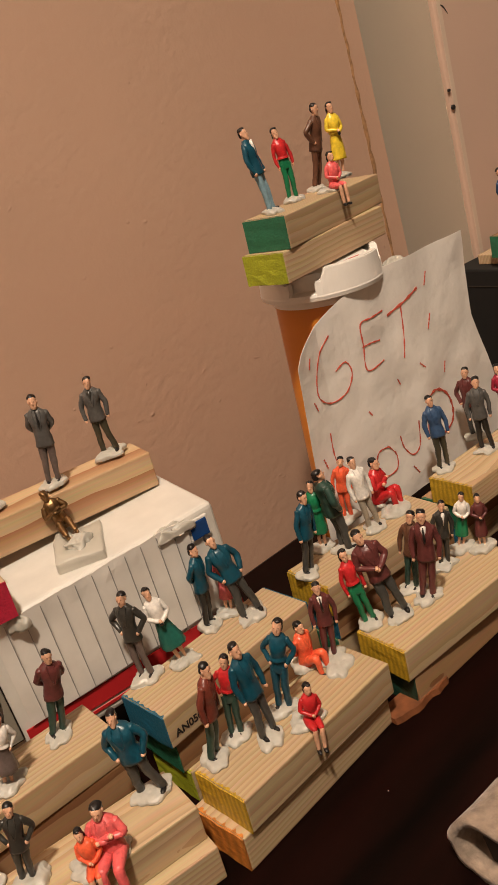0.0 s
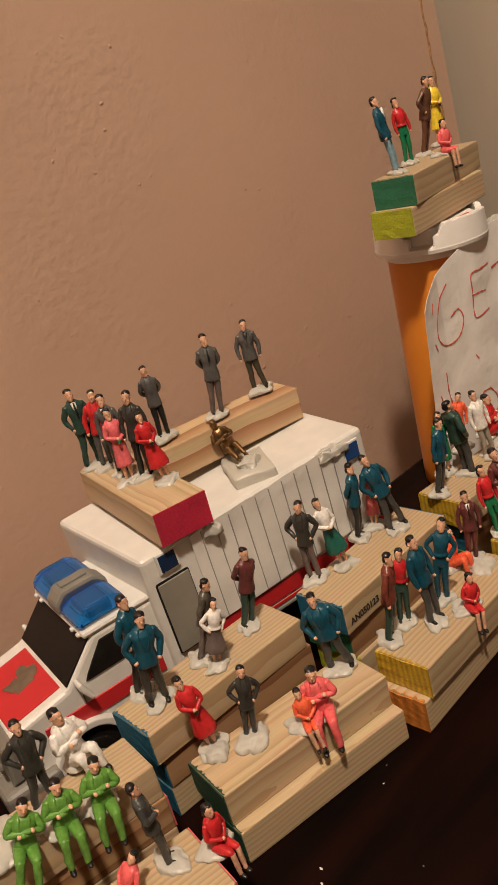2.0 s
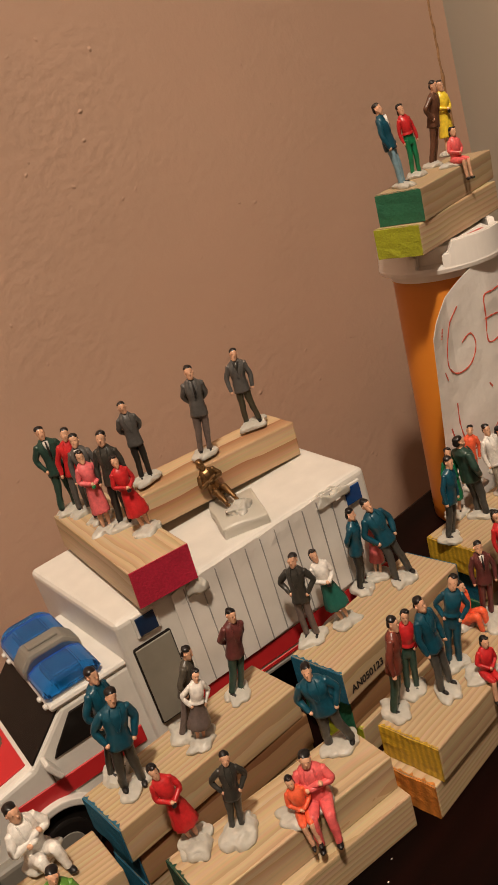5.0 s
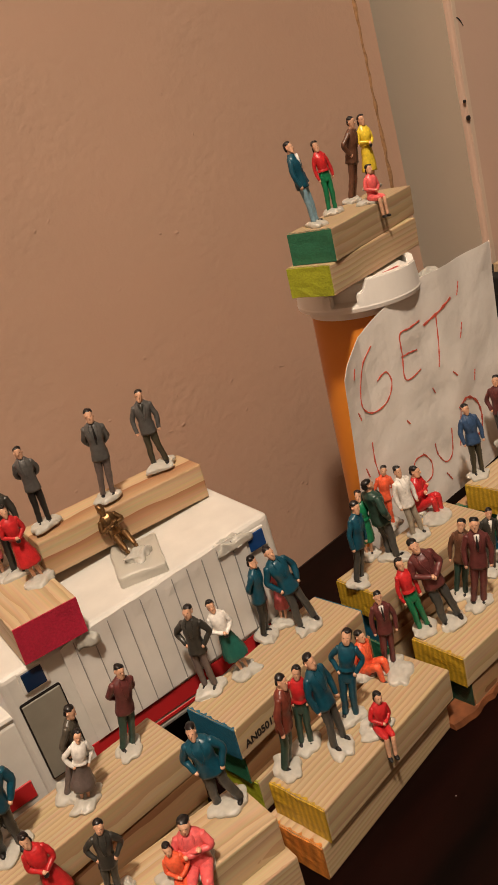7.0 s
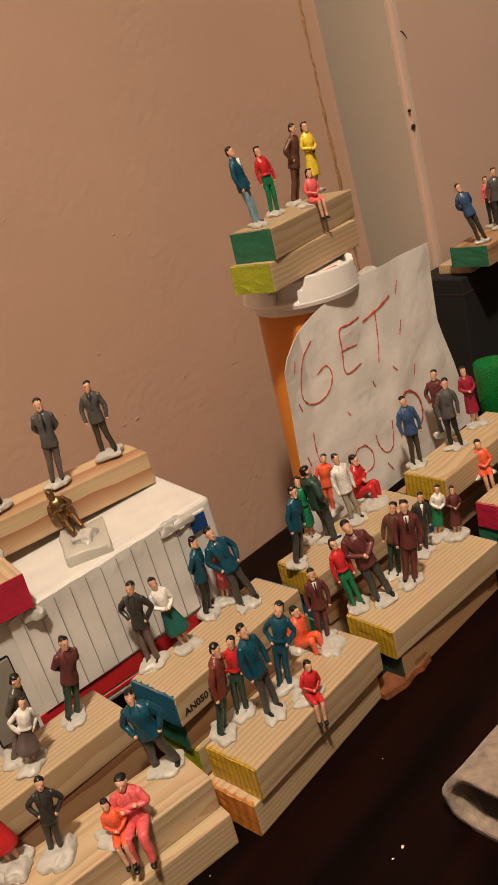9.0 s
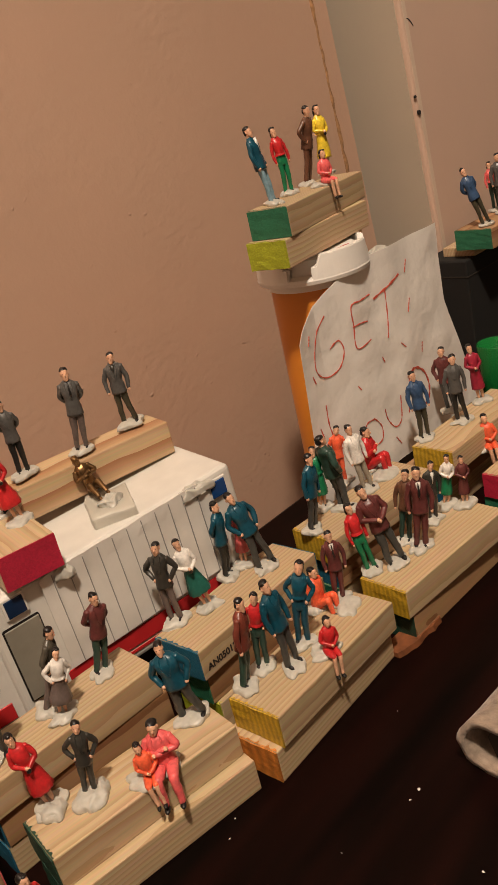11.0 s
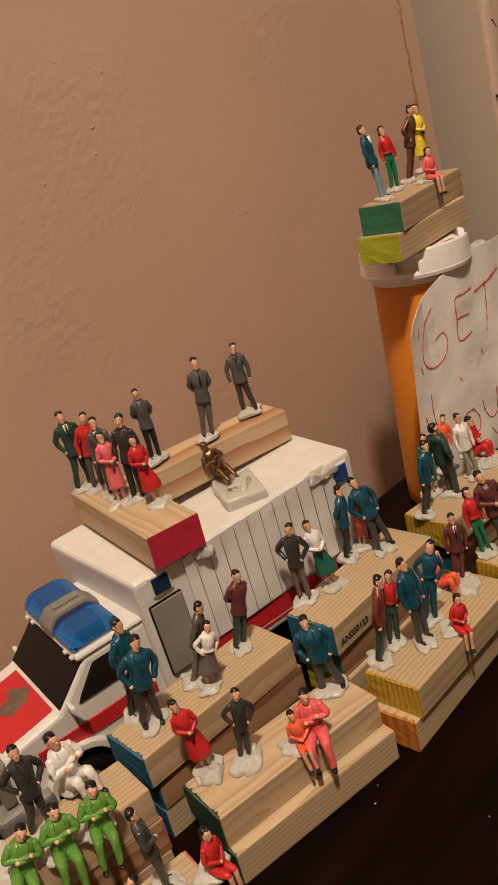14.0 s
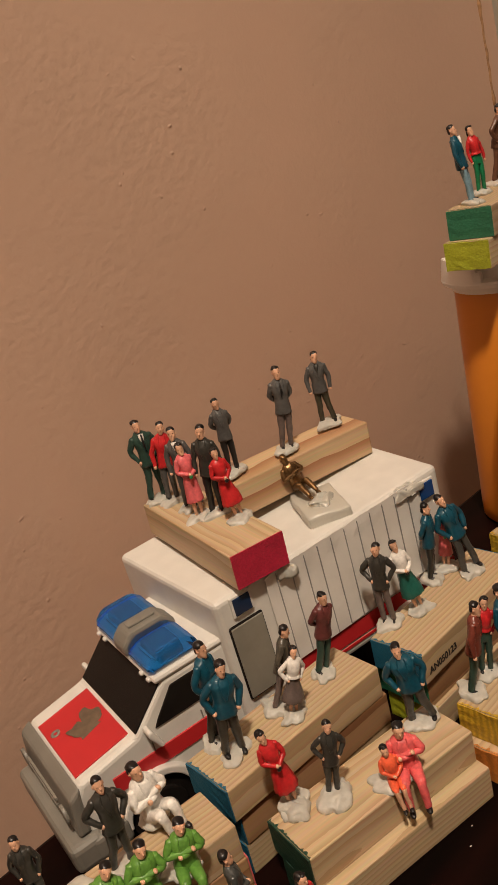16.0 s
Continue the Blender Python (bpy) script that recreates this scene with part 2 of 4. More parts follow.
PAINTS = {k: surface("figurine_paint_" + k, c, 0.33, 0.24, 700, 0.45, 0.0003, 190) for k, c in COLOURS.items()}
END_COLOURS = {
    "yellow": (0.50, 0.315, 0.022), "blue": (0.011, 0.105, 0.175), "green": (0.018, 0.13, 0.068), "deep_green": (0.012, 0.05, 0.03),
    "lime": (0.33, 0.36, 0.02), "crimson": (0.42, 0.015, 0.045), "orange": (0.56, 0.20, 0.035), "rose": (0.62, 0.13, 0.13),
}
ENDS = {k: surface("block_end_paint_" + k, c, 0.5, 0.22, 1100, 0.9, 0.0004, 60) for k, c in END_COLOURS.items()}
for k in ("yellow", "orange"):
    # end grain shows through the thin paint as slanting dark lines
    tree = ENDS[k].node_tree
    bsdf = tree.nodes["Principled BSDF"]
    coat = bsdf.inputs["Base Color"].links[0].from_socket
    where = add(tree, "ShaderNodeTexCoord")
    lines = add(tree, "ShaderNodeTexWave", Scale=115.0 if k == "yellow" else 60.0, Distortion=2.5, Detail=3.0)
    lines.bands_direction = "Y"
    tree.links.new(where.outputs["Object"], lines.inputs["Vector"])
    fade = add(tree, "ShaderNodeMapRange")
    fade.inputs["To Min"].default_value, fade.inputs["To Max"].default_value = (0.76 if k == "yellow" else 0.75), 1.1
    tree.links.new(lines.outputs["Fac"], fade.inputs["Value"])
    mult = add(tree, "ShaderNodeMix")
    mult.data_type, mult.blend_type = "RGBA", "MULTIPLY"
    mult.inputs["Factor"].default_value = 1.0
    tree.links.new(coat, mult.inputs["A"])
    tree.links.new(fade.outputs[0], mult.inputs["B"])
    tree.links.new(mult.outputs["Result"], bsdf.inputs["Base Color"])


# ---- building helpers ----
def finish(name, bm, material, smooth=False):
    me = bpy.data.meshes.new(name)
    bmesh.ops.recalc_face_normals(bm, faces=bm.faces)
    bm.to_mesh(me)
    bm.free()
    for m in material if isinstance(material, (list, tuple)) else [material]:
        me.materials.append(m)
    if smooth:
        me.polygons.foreach_set("use_smooth", [True] * len(me.polygons))
    return me


def part(name, bm, material, parent, label="", smooth=False):
    ob = new(name, finish(name, bm, material, smooth))
    ob.parent = parent
    return tagged(ob, label) if label else ob


def thing(name, bm, material, label, category, group="", kind="", smooth=False):
    return tagged(new(name, finish(name, bm, material, smooth)), label, category, group, kind)


def base(name, m, label, category, group="", kind=""):
    ob = new(name)
    ob.matrix_basis = m
    ob.empty_display_size = 0.01
    return tagged(ob, label, category, group, kind)


def box(x0, x1, y0, y1, z0, z1, bevel=0.0, steps=2, bm=None):
    bm = bm or bmesh.new()
    m = Matrix.Translation(((x0 + x1) / 2, (y0 + y1) / 2, (z0 + z1) / 2)) @ Matrix.Diagonal((x1 - x0, y1 - y0, z1 - z0, 1))
    made = bmesh.ops.create_cube(bm, size=1, matrix=m)
    if bevel:
        edges = {e for v in made["verts"] for e in v.link_edges}
        bmesh.ops.bevel(bm, geom=list(edges), offset=bevel, segments=steps, profile=0.5, affect="EDGES")
    return bm


def prism(outline, y0, y1, bevel=0.0, steps=2):
    """The outline in x and z, pushed from y0 to y1."""
    bm = bmesh.new()
    near = [bm.verts.new((x, y0, z)) for x, z in outline]
    far = [bm.verts.new((x, y1, z)) for x, z in outline]
    bm.faces.new(near)
    bm.faces.new(far[::-1])
    n = len(outline)
    for i in range(n):
        bm.faces.new((near[i], far[i], far[(i + 1) % n], near[(i + 1) % n]))
    bmesh.ops.recalc_face_normals(bm, faces=bm.faces)
    if bevel:
        bmesh.ops.bevel(bm, geom=bm.edges[:], offset=bevel, segments=steps, profile=0.5, affect="EDGES")
    return bm


def lathe(profile, segments=48):
    """Radius and height pairs turned round z; closed where the radius is 0."""
    bm = bmesh.new()
    rings = []
    for r, z in profile:
        if r < 1e-6:
            rings.append([bm.verts.new((0, 0, z))])
        else:
            rings.append([bm.verts.new((r * math.cos(a), r * math.sin(a), z)) for a in (2 * math.pi * i / segments for i in range(segments))])
    for a, b in zip(rings, rings[1:]):
        for i in range(segments):
            j = (i + 1) % segments
            q = [a[i % len(a)], a[j % len(a)], b[j % len(b)], b[i % len(b)]]
            q = list(dict.fromkeys(q))
            if len(q) > 2:
                bm.faces.new(q)
    return bm


def disc(x, z, r, y0, y1, segments=28, bevel=0.0):
    return prism([(x + r * math.cos(2 * math.pi * i / segments), z + r * math.sin(2 * math.pi * i / segments)) for i in range(segments)], y0, y1, bevel)


def blob(rx, ry, rz, seed, rough=0.27, detail=4):
    """A pressed lump of putty: a lobed pad with a rounded rim, flat below."""
    bm = bmesh.new()
    bmesh.ops.create_icosphere(bm, subdivisions=detail, radius=1)
    for v in bm.verts:
        p = v.co.copy()
        around = Vector((p.x, p.y, 0.35 * p.z))
        lobes = 1 + rough * 1.5 * noise.noise(around * 1.25 + Vector((seed, 0, 0))) + rough * 0.55 * noise.noise(around * 2.9 + Vector((0, seed, 0)))
        crease = abs(noise.noise(around * 2.1 + Vector((seed, seed, 4.0))))
        top = math.copysign(abs(p.z) ** 0.75, p.z)
        high = 0.72 + rough * 1.5 * noise.noise(around * 1.7 + Vector((7.0, seed, 0))) + min(crease, 0.16) * 1.6
        v.co = Vector((p.x * rx * lobes, p.y * ry * lobes, max(top, -0.22) * rz * high))
    lowest = min(v.co.z for v in bm.verts)
    for v in bm.verts:
        v.co.z -= lowest
    return bm


def putty(x, y, z, rx, ry, rz, turn=0.0):
    ob = thing("putty", blob(rx, ry, rz, x * 911 + y * 577), PUTTY, "pressed lump of white putty holding a figurine", "putty", "putty lumps", smooth=True)
    ob.matrix_basis = pose(x, y, z - 0.0003, 0, 0, turn)
    return ob


def thicken(bm, by=0.0003):
    """Gives an open sheet a back layer and closed rims."""
    front, first = bm.faces[:], bm.verts[:]
    made = bmesh.ops.duplicate(bm, geom=first + bm.edges[:] + front)
    twin = {a: made["vert_map"][a] for a in first}
    rims = [e for f in front for e in f.edges if len(e.link_faces) == 1]
    for a, b in twin.items():
        b.co.y = a.co.y + by
    for e in dict.fromkeys(rims):
        a, b = e.verts
        if a in twin and b in twin:
            bm.faces.new((a, b, twin[b], twin[a]))


# ---- the room ----
def structure(name, bm, material, label, category):
    return thing(name, bm, material, label, category, kind="structure")


# back wall ends at a corner beside the trim; the face beyond it stands forward
structure("wall_north", prism([(-1.6, -0.75), (0.5584, -0.75), (0.3446, 2.1), (-1.6, 2.1)], 0.424, 0.60), WALL, "tan pink painted wall with orange peel texture", "wall")
structure("wall_recess", box(0.40, 0.70, 0.605, 0.66, -0.75, 2.1), JAMB, "grey back of the narrow recess", "wall")
jamb = structure("door_jamb", box(-0.0008, 0.0, 0.004, 0.215, -0.8, 1.7), JAMB, "grey side of a projecting door trim", "trim")
face = structure("wall_east_section", box(0.0, 1.30, 0.0, 0.215, -0.8, 1.7, 0.003, 3), TRIM, "pinkish painted wall section beside the trim", "wall")
for ob in (jamb, face):
    ob.matrix_basis = pose(0.5317, 0.3855, 0.0, 0.0, -3.85, 0.0)
bm = bmesh.new()
rng = random.Random(4)
last = None
for i in range(90):
    z = -0.05 + i * 0.0062
    x = 0.4845 - 0.0685 * z + rng.uniform(-0.0005, 0.0005)
    r = 0.0010 + rng.uniform(0, 0.0010)
    ring = [bm.verts.new((x + r * a, 0.4242 - b * r * 0.8, z)) for a, b in ((-1, 0), (-0.5, 1), (0.5, 1), (1, 0))]
    if last:
        for j in range(3):
            bm.faces.new((last[j], last[j + 1], ring[j + 1], ring[j]))
    last = ring
structure("caulk_line", bm, CAULK, "cracked brown line of old caulk down the wall", "caulk")
strip = structure("trim_strip", box(0.0030, 0.0075, -0.0002, 0.001, -0.8, 1.7), EDGE, "pale grey strip along the trim edge", "trim")
strip.matrix_basis = pose(0.5317, 0.3855, 0.0, 0.0, -3.85, 0.0)
# unseen walls and ceiling, added to close the room and bounce lamp light
structure("wall_south", box(-1.6, 2.0, -2.3, -2.2, -0.75, 2.1), ROOM_BOUNCE, "unseen plain wall added to bounce light, opposite the table", "wall")
structure("wall_west", box(-1.7, -1.6, -2.3, 0.6, -0.75, 2.1), ROOM_BOUNCE, "unseen plain side wall added to bounce light", "wall")
structure("wall_east", box(1.9, 2.0, -2.3, 0.6, -0.75, 2.1), ROOM_BOUNCE, "unseen plain far side wall added to bounce light", "wall")
structure("ceiling", box(-1.7, 2.0, -2.3, 0.7, 2.1, 2.2), ROOM_BOUNCE, "unseen plain ceiling added to bounce light", "ceiling")
structure("floor", box(-1.7, 2.0, -2.3, 0.7, -0.80, -0.75), CARPET, "brown floor under the table", "floor")
for x, z, r in ((0.5190, 0.2115, 0.0017), (0.5168, 0.2230, 0.0010)):
    hole = structure("nail_hole", disc(0, 0, r, -0.0003, 0.0012, 12), INK, "small dark nail hole in the trim", "hole")
    hole.matrix_basis = pose(x, 0.3848, z, 0, 25, 0)

bm = bmesh.new()
last = None
for i in range(9):
    u = i / 8
    x, z, w = 0.0150 + 0.0075 * u, 0.2790 - 0.0060 * u * u, 0.0005 * math.sin(math.pi * (0.08 + 0.84 * u))
    pair = [bm.verts.new((x, y, z + k)) for y, k in ((-0.0004, w), (-0.0004, -w), (0.0006, -w), (0.0006, w))]
    if last:
        for k in range(4):
            bm.faces.new((last[k], last[(k + 1) % 4], pair[(k + 1) % 4], pair[k]))
    last = pair
crack = structure("paint_crack", bm, INK, "short curved dark crack in the paint", "crack")
crack.matrix_basis = pose(0.5040, 0.3855, -0.0025)

# table
table = base("table", pose(0, 0, 0), "dark mahogany table with a polished top", "table")
edge = box(-1.1, 1.25, -0.28, 0.0, -0.03, 0.0, 0.003)
top = part("tabletop", edge, TABLE, table)
top.matrix_basis = pose(0, 0.3545, 0, 0, 0, 2.4)
for x in (-1.02, 1.1):
    for y in (0.06, 0.27):
        part("leg", box(x - 0.025, x + 0.025, y - 0.02, y + 0.02, -0.75, -0.03, 0.003), TABLE, table)
rng = random.Random(9)
for x, y, s in ((0.0277, 0.199, 1.0), (0.0233, 0.1944, 0.9), (0.129, 0.158, 1.2), (0.123, 0.158, 0.8), (0.071, 0.205, 0.6), (0.111, 0.120, 0.9), (0.079, 0.210, 0.5), (0.16, 0.19, 0.4), (0.05, 0.17, 0.4), (0.09, 0.165, 0.4)):
    crumb = thing("crumb", blob(0.0008 * s, 0.0005 * s, 0.0003 * s, x * 999, 0.5, 1), PAPER, "tiny white crumb lying on the table", "crumb", "crumbs on the table")
    crumb.matrix_basis = pose(x, y, 0, 0, 0, rng.uniform(0, 180))


# ---- wooden blocks ----
def block(x, y, z, yaw, paint, label, length=0.083, width=0.0265, height=0.015, wood=None, far_paint=None, name="wooden_block", tilt=0.0):
    """Origin at the near bottom corner of the painted end; long side along x."""
    ob = base(name, pose(x, y, z, 0, tilt, yaw), label, "wooden block", "stacked wooden blocks")
    part("body", box(0, length, 0, width, 0, height, 0.0006), wood or PINE, ob)
    rough_end = box(-0.0005, 0.0, 0.0003, width - 0.0003, 0.0003, height - 0.0003)
    if paint:
        bmesh.ops.subdivide_edges(rough_end, edges=rough_end.edges[:], cuts=5, use_grid_fill=True)
        for v in rough_end.verts:
            k = 0.00035 * noise.noise(v.co * 900 + Vector((x * 77, y * 55, z * 33)))
            v.co += Vector((k, k * 0.8, k))
        part("painted_end", rough_end, ENDS[paint], ob, paint.replace("_", " ") + " painted end grain")
        run = bmesh.new()
        dice = random.Random(int(x * 1e4) + int(y * 1e4) * 3 + int(z * 1e4))
        last = None
        for k in range(31):
            v = 0.0006 + (width - 0.0012) * k / 30
            u = 0.0004 + 0.0016 * dice.random() ** 3
            pair = [run.verts.new(p) for p in ((0.0001, v, height + 0.00006), (u, v, height + 0.00006))]
            if last:
                run.faces.new((last[0], last[1], pair[1], pair[0]))
            last = pair
        part("paint_run", run, ENDS[paint], ob, paint.replace("_", " ") + " paint run over the edge")
    else:
        rough_end.free()
    if far_paint:
        part("painted_end", box(length, length + 0.0005, 0.0003, width - 0.0003, 0.0003, height - 0.0003), ENDS[far_paint], ob, far_paint + " painted far end")
    return ob


# front row
block(0.0145, 0.2268, 0.015, -6.8, "deep_green", "pine block with dark green painted end, on another block", 0.0822, 0.0256)
block(0.0137, 0.2219, 0.0, -7.4, "deep_green", "pine block lying on the table with dark end")
block(0.1077, 0.2043, 0.0155, 3.6, "yellow", "pine block with yellow end bearing standing figurines", 0.0841, 0.0271)
block(0.1035, 0.2055, 0.0, 4.5, "orange", "pine block with orange painted end on the table", 0.0865, 0.0275, 0.0155)
block(0.2002, 0.2080, 0.0155, -2.0, "yellow", "pine block with yellow end near the table front", 0.085, 0.0276)
block(0.2035, 0.2085, 0.0, 0.5, "deep_green", "pine block in painted reddish shade, green end, under another", 0.083, 0.0265, 0.0155, wood=PINE_RED_SHADE)
block(0.3170, 0.2105, 0.015, 0.0, "crimson", "pine block with crimson painted end", 0.083, 0.0265)
block(0.3180, 0.2115, 0.0, 0.0, "green", "pine block lying under the crimson-ended block", 0.083, 0.0265)
# second row
block(0.0095, 0.2605, 0.030, -0.5, "blue", "pine block with blue end on top of two", 0.084, 0.0262)
block(0.0125, 0.2620, 0.015, -1.5, "blue", "pine block in painted reddish shade, blue end, in the stack", 0.083, 0.0245, wood=PINE_RED_SHADE)
block(0.0120, 0.2625, 0.0, -1.5, "blue", "pine block with blue end at the stack bottom", 0.083, 0.0245)
stamped = block(0.1080, 0.2475, 0.0305, 3.7, "blue", "pine block with blue end and stamped code", 0.0835, 0.0275, far_paint="blue")
block(0.1105, 0.2500, 0.015, 2.0, "green", "pine block in painted reddish shade, green end, in the stack", 0.083, 0.0275, 0.0155, wood=PINE_RED_SHADE)
block(0.1120, 0.2480, 0.0, 2.0, "lime", "pine block with lime end at the stack bottom", 0.083, 0.0275)
block(0.2032, 0.2508, 0.031, -2.8, "yellow", "pine block with yellow end before the paper sign", 0.083, 0.0285)
block(0.2060, 0.2530, 0.0155, -3.0, "blue", "pine block in painted reddish shade under a yellow-ended one", 0.083, 0.0265, 0.0155, wood=PINE_RED_SHADE)
block(0.2050, 0.2540, 0.0, -3.0, "green", "pine block at the bottom before the sign", 0.083, 0.0275, 0.0155)
block(0.3095, 0.2495, 0.030, 0.0, "yellow", "pine block with yellow end by the paper's foot", 0.090, 0.0275)
block(0.3110, 0.2600, 0.015, 0.0, "green", "pine block in painted reddish shade in the far stack", 0.083, 0.0265, wood=PINE_RED_SHADE)
block(0.3110, 0.2600, 0.0, 0.0, "blue", "pine block at the bottom of the far stack", 0.083, 0.0265)
# stacks beside the ambulance's bonnet
block(-0.0813, 0.2546, 0.030, -5.6, None, "pine block on which green suited figurines sit", 0.0831, 0.0237)
block(-0.0805, 0.2580, 0.015, -8.5, None, "pine block in painted reddish shade with rose far end", 0.083, 0.027, wood=PINE_RED_SHADE, far_paint="rose")
block(-0.0805, 0.2580, 0.0, -8.5, None, "pine block at the bottom of the near stack", 0.083, 0.027)
block(-0.0890, 0.2070, 0.015, -7.5, None, "pine block at the front with rose far end", 0.083, 0.032, far_paint="rose")
block(-0.0880, 0.2080, 0.0, -7.5, None, "pine block lying under the front block", 0.083, 0.030, far_paint="crimson")
# on the ambulance roof
ob = block(0.0588, 0.2945, 0.0915, 83.0, None, "pine block with crimson end lying across the ambulance roof", 0.0815, 0.0262, 0.0158)
ob.matrix_basis = pose(0.0588, 0.2946, 0.0922, 0, 0, -8.9)
for child in ob.children:
    child.matrix_basis = pose(0.0262, 0, 0, 0, 0, 90) if child.name.startswith("body") else child.matrix_basis
part("painted_end", box(0.0002, 0.0260, -0.0006, 0.0, 0.0002, 0.0156), ENDS["crimson"], ob, "crimson painted end grain")
block(0.0947, 0.3334, 0.0972, -8.4, None, "pine block with a reddish streak on the ambulance roof", 0.0825, 0.0218, 0.0168, wood=PINE_STREAK)
# on the bottle
block(0.2656, 0.2968, 0.1820, 13.6, "green", "pine block with green end on top of the bottle", 0.0940, 0.0246, 0.0157)
block(0.2601, 0.2970, 0.1670, 10.0, "lime", "pine block with lime end resting on the cap", 0.0900, 0.0252)

# stamped code on the front of one block
text = bpy.data.curves.new("stamp", "FONT")
text.body, text.offset, text.size, text.extrude, text.align_x = "AN050123", 0.00012, 0.0047, 0.00006, "LEFT"
probe = new("stamp_source", text)
bpy.context.view_layer.update()
code = bpy.data.meshes.new_from_object(probe.evaluated_get(bpy.context.evaluated_depsgraph_get()))
bpy.data.objects.remove(probe)
code.materials.clear()
code.materials.append(INK)
stamp = tagged(new("stamp", code), "black stamped code AN050123")
stamp.parent = stamped
stamp.matrix_basis = pose(0.0030, -0.00012, 0.0036, 90, 0, 0)

# a ragged stained chip of wood under the front row
bm = bmesh.new()
rng = random.Random(3)
rim = [(0.189 + 0.0036 * i, 0.2095 - 0.0022 * min(i, 3) / 3 - rng.uniform(0, 0.0016) + (0.004 if i > 9 else 0)) for i in range(13)]
lower = [bm.verts.new((x, y, 0.0003)) for x, y in rim] + [bm.verts.new((0.232, 0.218, 0.0003)), bm.verts.new((0.189, 0.218, 0.0003))]
upper = [bm.verts.new((v.co.x, v.co.y + 0.0008, 0.0030)) for v in lower]
bm.faces.new(lower[::-1])
bm.faces.new(upper)
for i in range(len(lower)):
    j = (i + 1) % len(lower)
    bm.faces.new((lower[i], lower[j], upper[j], upper[i]))
thing("wood_chip", bm, CHIP, "ragged orange stained chip of wood under a block", "wood chip")


# ---- toy ambulance ----
# x runs to its rear from the front of the box, y across to the far side
ambulance = base("toy_ambulance", pose(0.0480, 0.3002, 0.0012, 0, -2.2, -7.6), "white toy ambulance with red stripes and blue beacon", "toy ambulance")
mm = 0.001


def scaled(points):
    return [(x * mm, z * mm) for x, z in points]


bm = prism(scaled([(2.4, 24), (2.4, 87.6), (134, 90.6), (134, 24)]), 0.0, 0.0790, 0.0026, 3)
for v in bm.verts:
    # the front of the box stands a little askew
    if v.co.x < 0.01:
        v.co.x += 0.0016 - 0.0060 * v.co.y / 0.079
body = part("box_body", bm, WHITE_PLASTIC, ambulance, "white plastic box body")
cab = part("cab", prism(scaled([(6, 14), (6, 67.5), (-25.5, 67.5), (-44, 50.2), (-71, 45.8), (-74.5, 40), (-74.5, 14)]), 0.004, 0.062, 0.0024, 3), WHITE_PLASTIC, ambulance, "white plastic cab")
part("roof_plate", box(-0.0290, 0.006, 0.0035, 0.0620, 0.0668, 0.0699, 0.0014), WHITE_PLASTIC, cab)
for y in (0.008, 0.0145, 0.0515, 0.058):
    part("roof_stud", box(-0.0303, -0.0280, y - 0.0013, y + 0.0013, 0.0672, 0.0690, 0.0007), WHITE_PLASTIC, cab)
part("windscreen", prism(scaled([(-26.1, 66.3), (-42.9, 50.6), (-43.5, 51.3), (-26.7, 67.0)]), 0.0050, 0.0600, 0.0002, 1), BLACK_PLASTIC, cab, "black windscreen")
for y0, y1 in ((0.0034, 0.0045), (0.0615, 0.0626)):
    part("side_window", prism(scaled([(-11.0, 63.5), (-11.0, 48.8), (-35.0, 48.8), (-33.0, 52.0), (-23.0, 63.5)]), y0, y1, 0.0003, 1), BLACK_PLASTIC, cab, "black side window")
    part("stripe", box(-0.0585, 0.0, y0, y1, 0.0315, 0.0395, 0.0002, 1), RED_STICKER, cab, "red sticker stripe")
for rear, low in ((-14.5, 40), (-38.5, 40)):
    part("door_seam", prism(scaled([(rear, low - 22), (rear + 0.5, low - 22), (rear + 0.5, low + 4), (rear, low + 4)]), 0.0036, 0.0042), GREY_PLASTIC, cab)
# bonnet with its red sticker
part("bonnet_sticker", prism(scaled([(-45.0, 50.1), (-70.6, 45.9), (-70.5, 46.4), (-44.9, 50.6)]), 0.0090, 0.0520), RED_STICKER, cab, "red bonnet sticker with a worn patch")
bm = bmesh.new()
rng = random.Random(12)
ring = []
for i in range(72):
    a = 2 * math.pi * i / 72
    k = 1 + 0.30 * math.sin(2 * a + 1.1) + 0.20 * math.sin(3 * a + 0.4) + 0.12 * math.sin(7 * a + 2) + 0.07 * math.sin(13 * a) + rng.uniform(-0.05, 0.05)
    ring.append(bm.verts.new((0.0060 * k * math.cos(a), 0.0100 * k * math.sin(a), 0)))
bm.faces.new(ring)
patch = part("worn_patch", bm, WORN, cab, "brown worn patch on the bonnet")
patch.matrix_basis = pose(-0.0545, 0.0300, 0.0493, 0, -9.4, 22)
badge = part("badge", lathe([(0.0009, 0.0), (0.0022, 0.0), (0.0023, 0.0006), (0.0017, 0.0010), (0.0009, 0.0006), (0.0009, 0.0)], 20), GREY_PLASTIC, cab, "small scuffed grey eyelet", smooth=True)
badge.matrix_basis = pose(-0.0665, 0.0400, 0.0466, 0, -9.4, 0)
# grey front
front = part("grille", prism(scaled([(-71.5, 45.6), (-77.0, 42), (-79.0, 24), (-73.5, 24)]), 0.003, 0.063, 0.0015), GREY_PLASTIC, ambulance, "grey plastic grille")
for k in range(2):
    part("grille_bar", prism(scaled([(-79.0 - 0.35 * k, 37.5 - 3 * k), (-80.0 - 0.35 * k, 37.5 - 3 * k), (-80.1 - 0.35 * k, 36.2 - 3 * k), (-79.1 - 0.35 * k, 36.2 - 3 * k)]), 0.016, 0.050), GREY_PLASTIC, front)
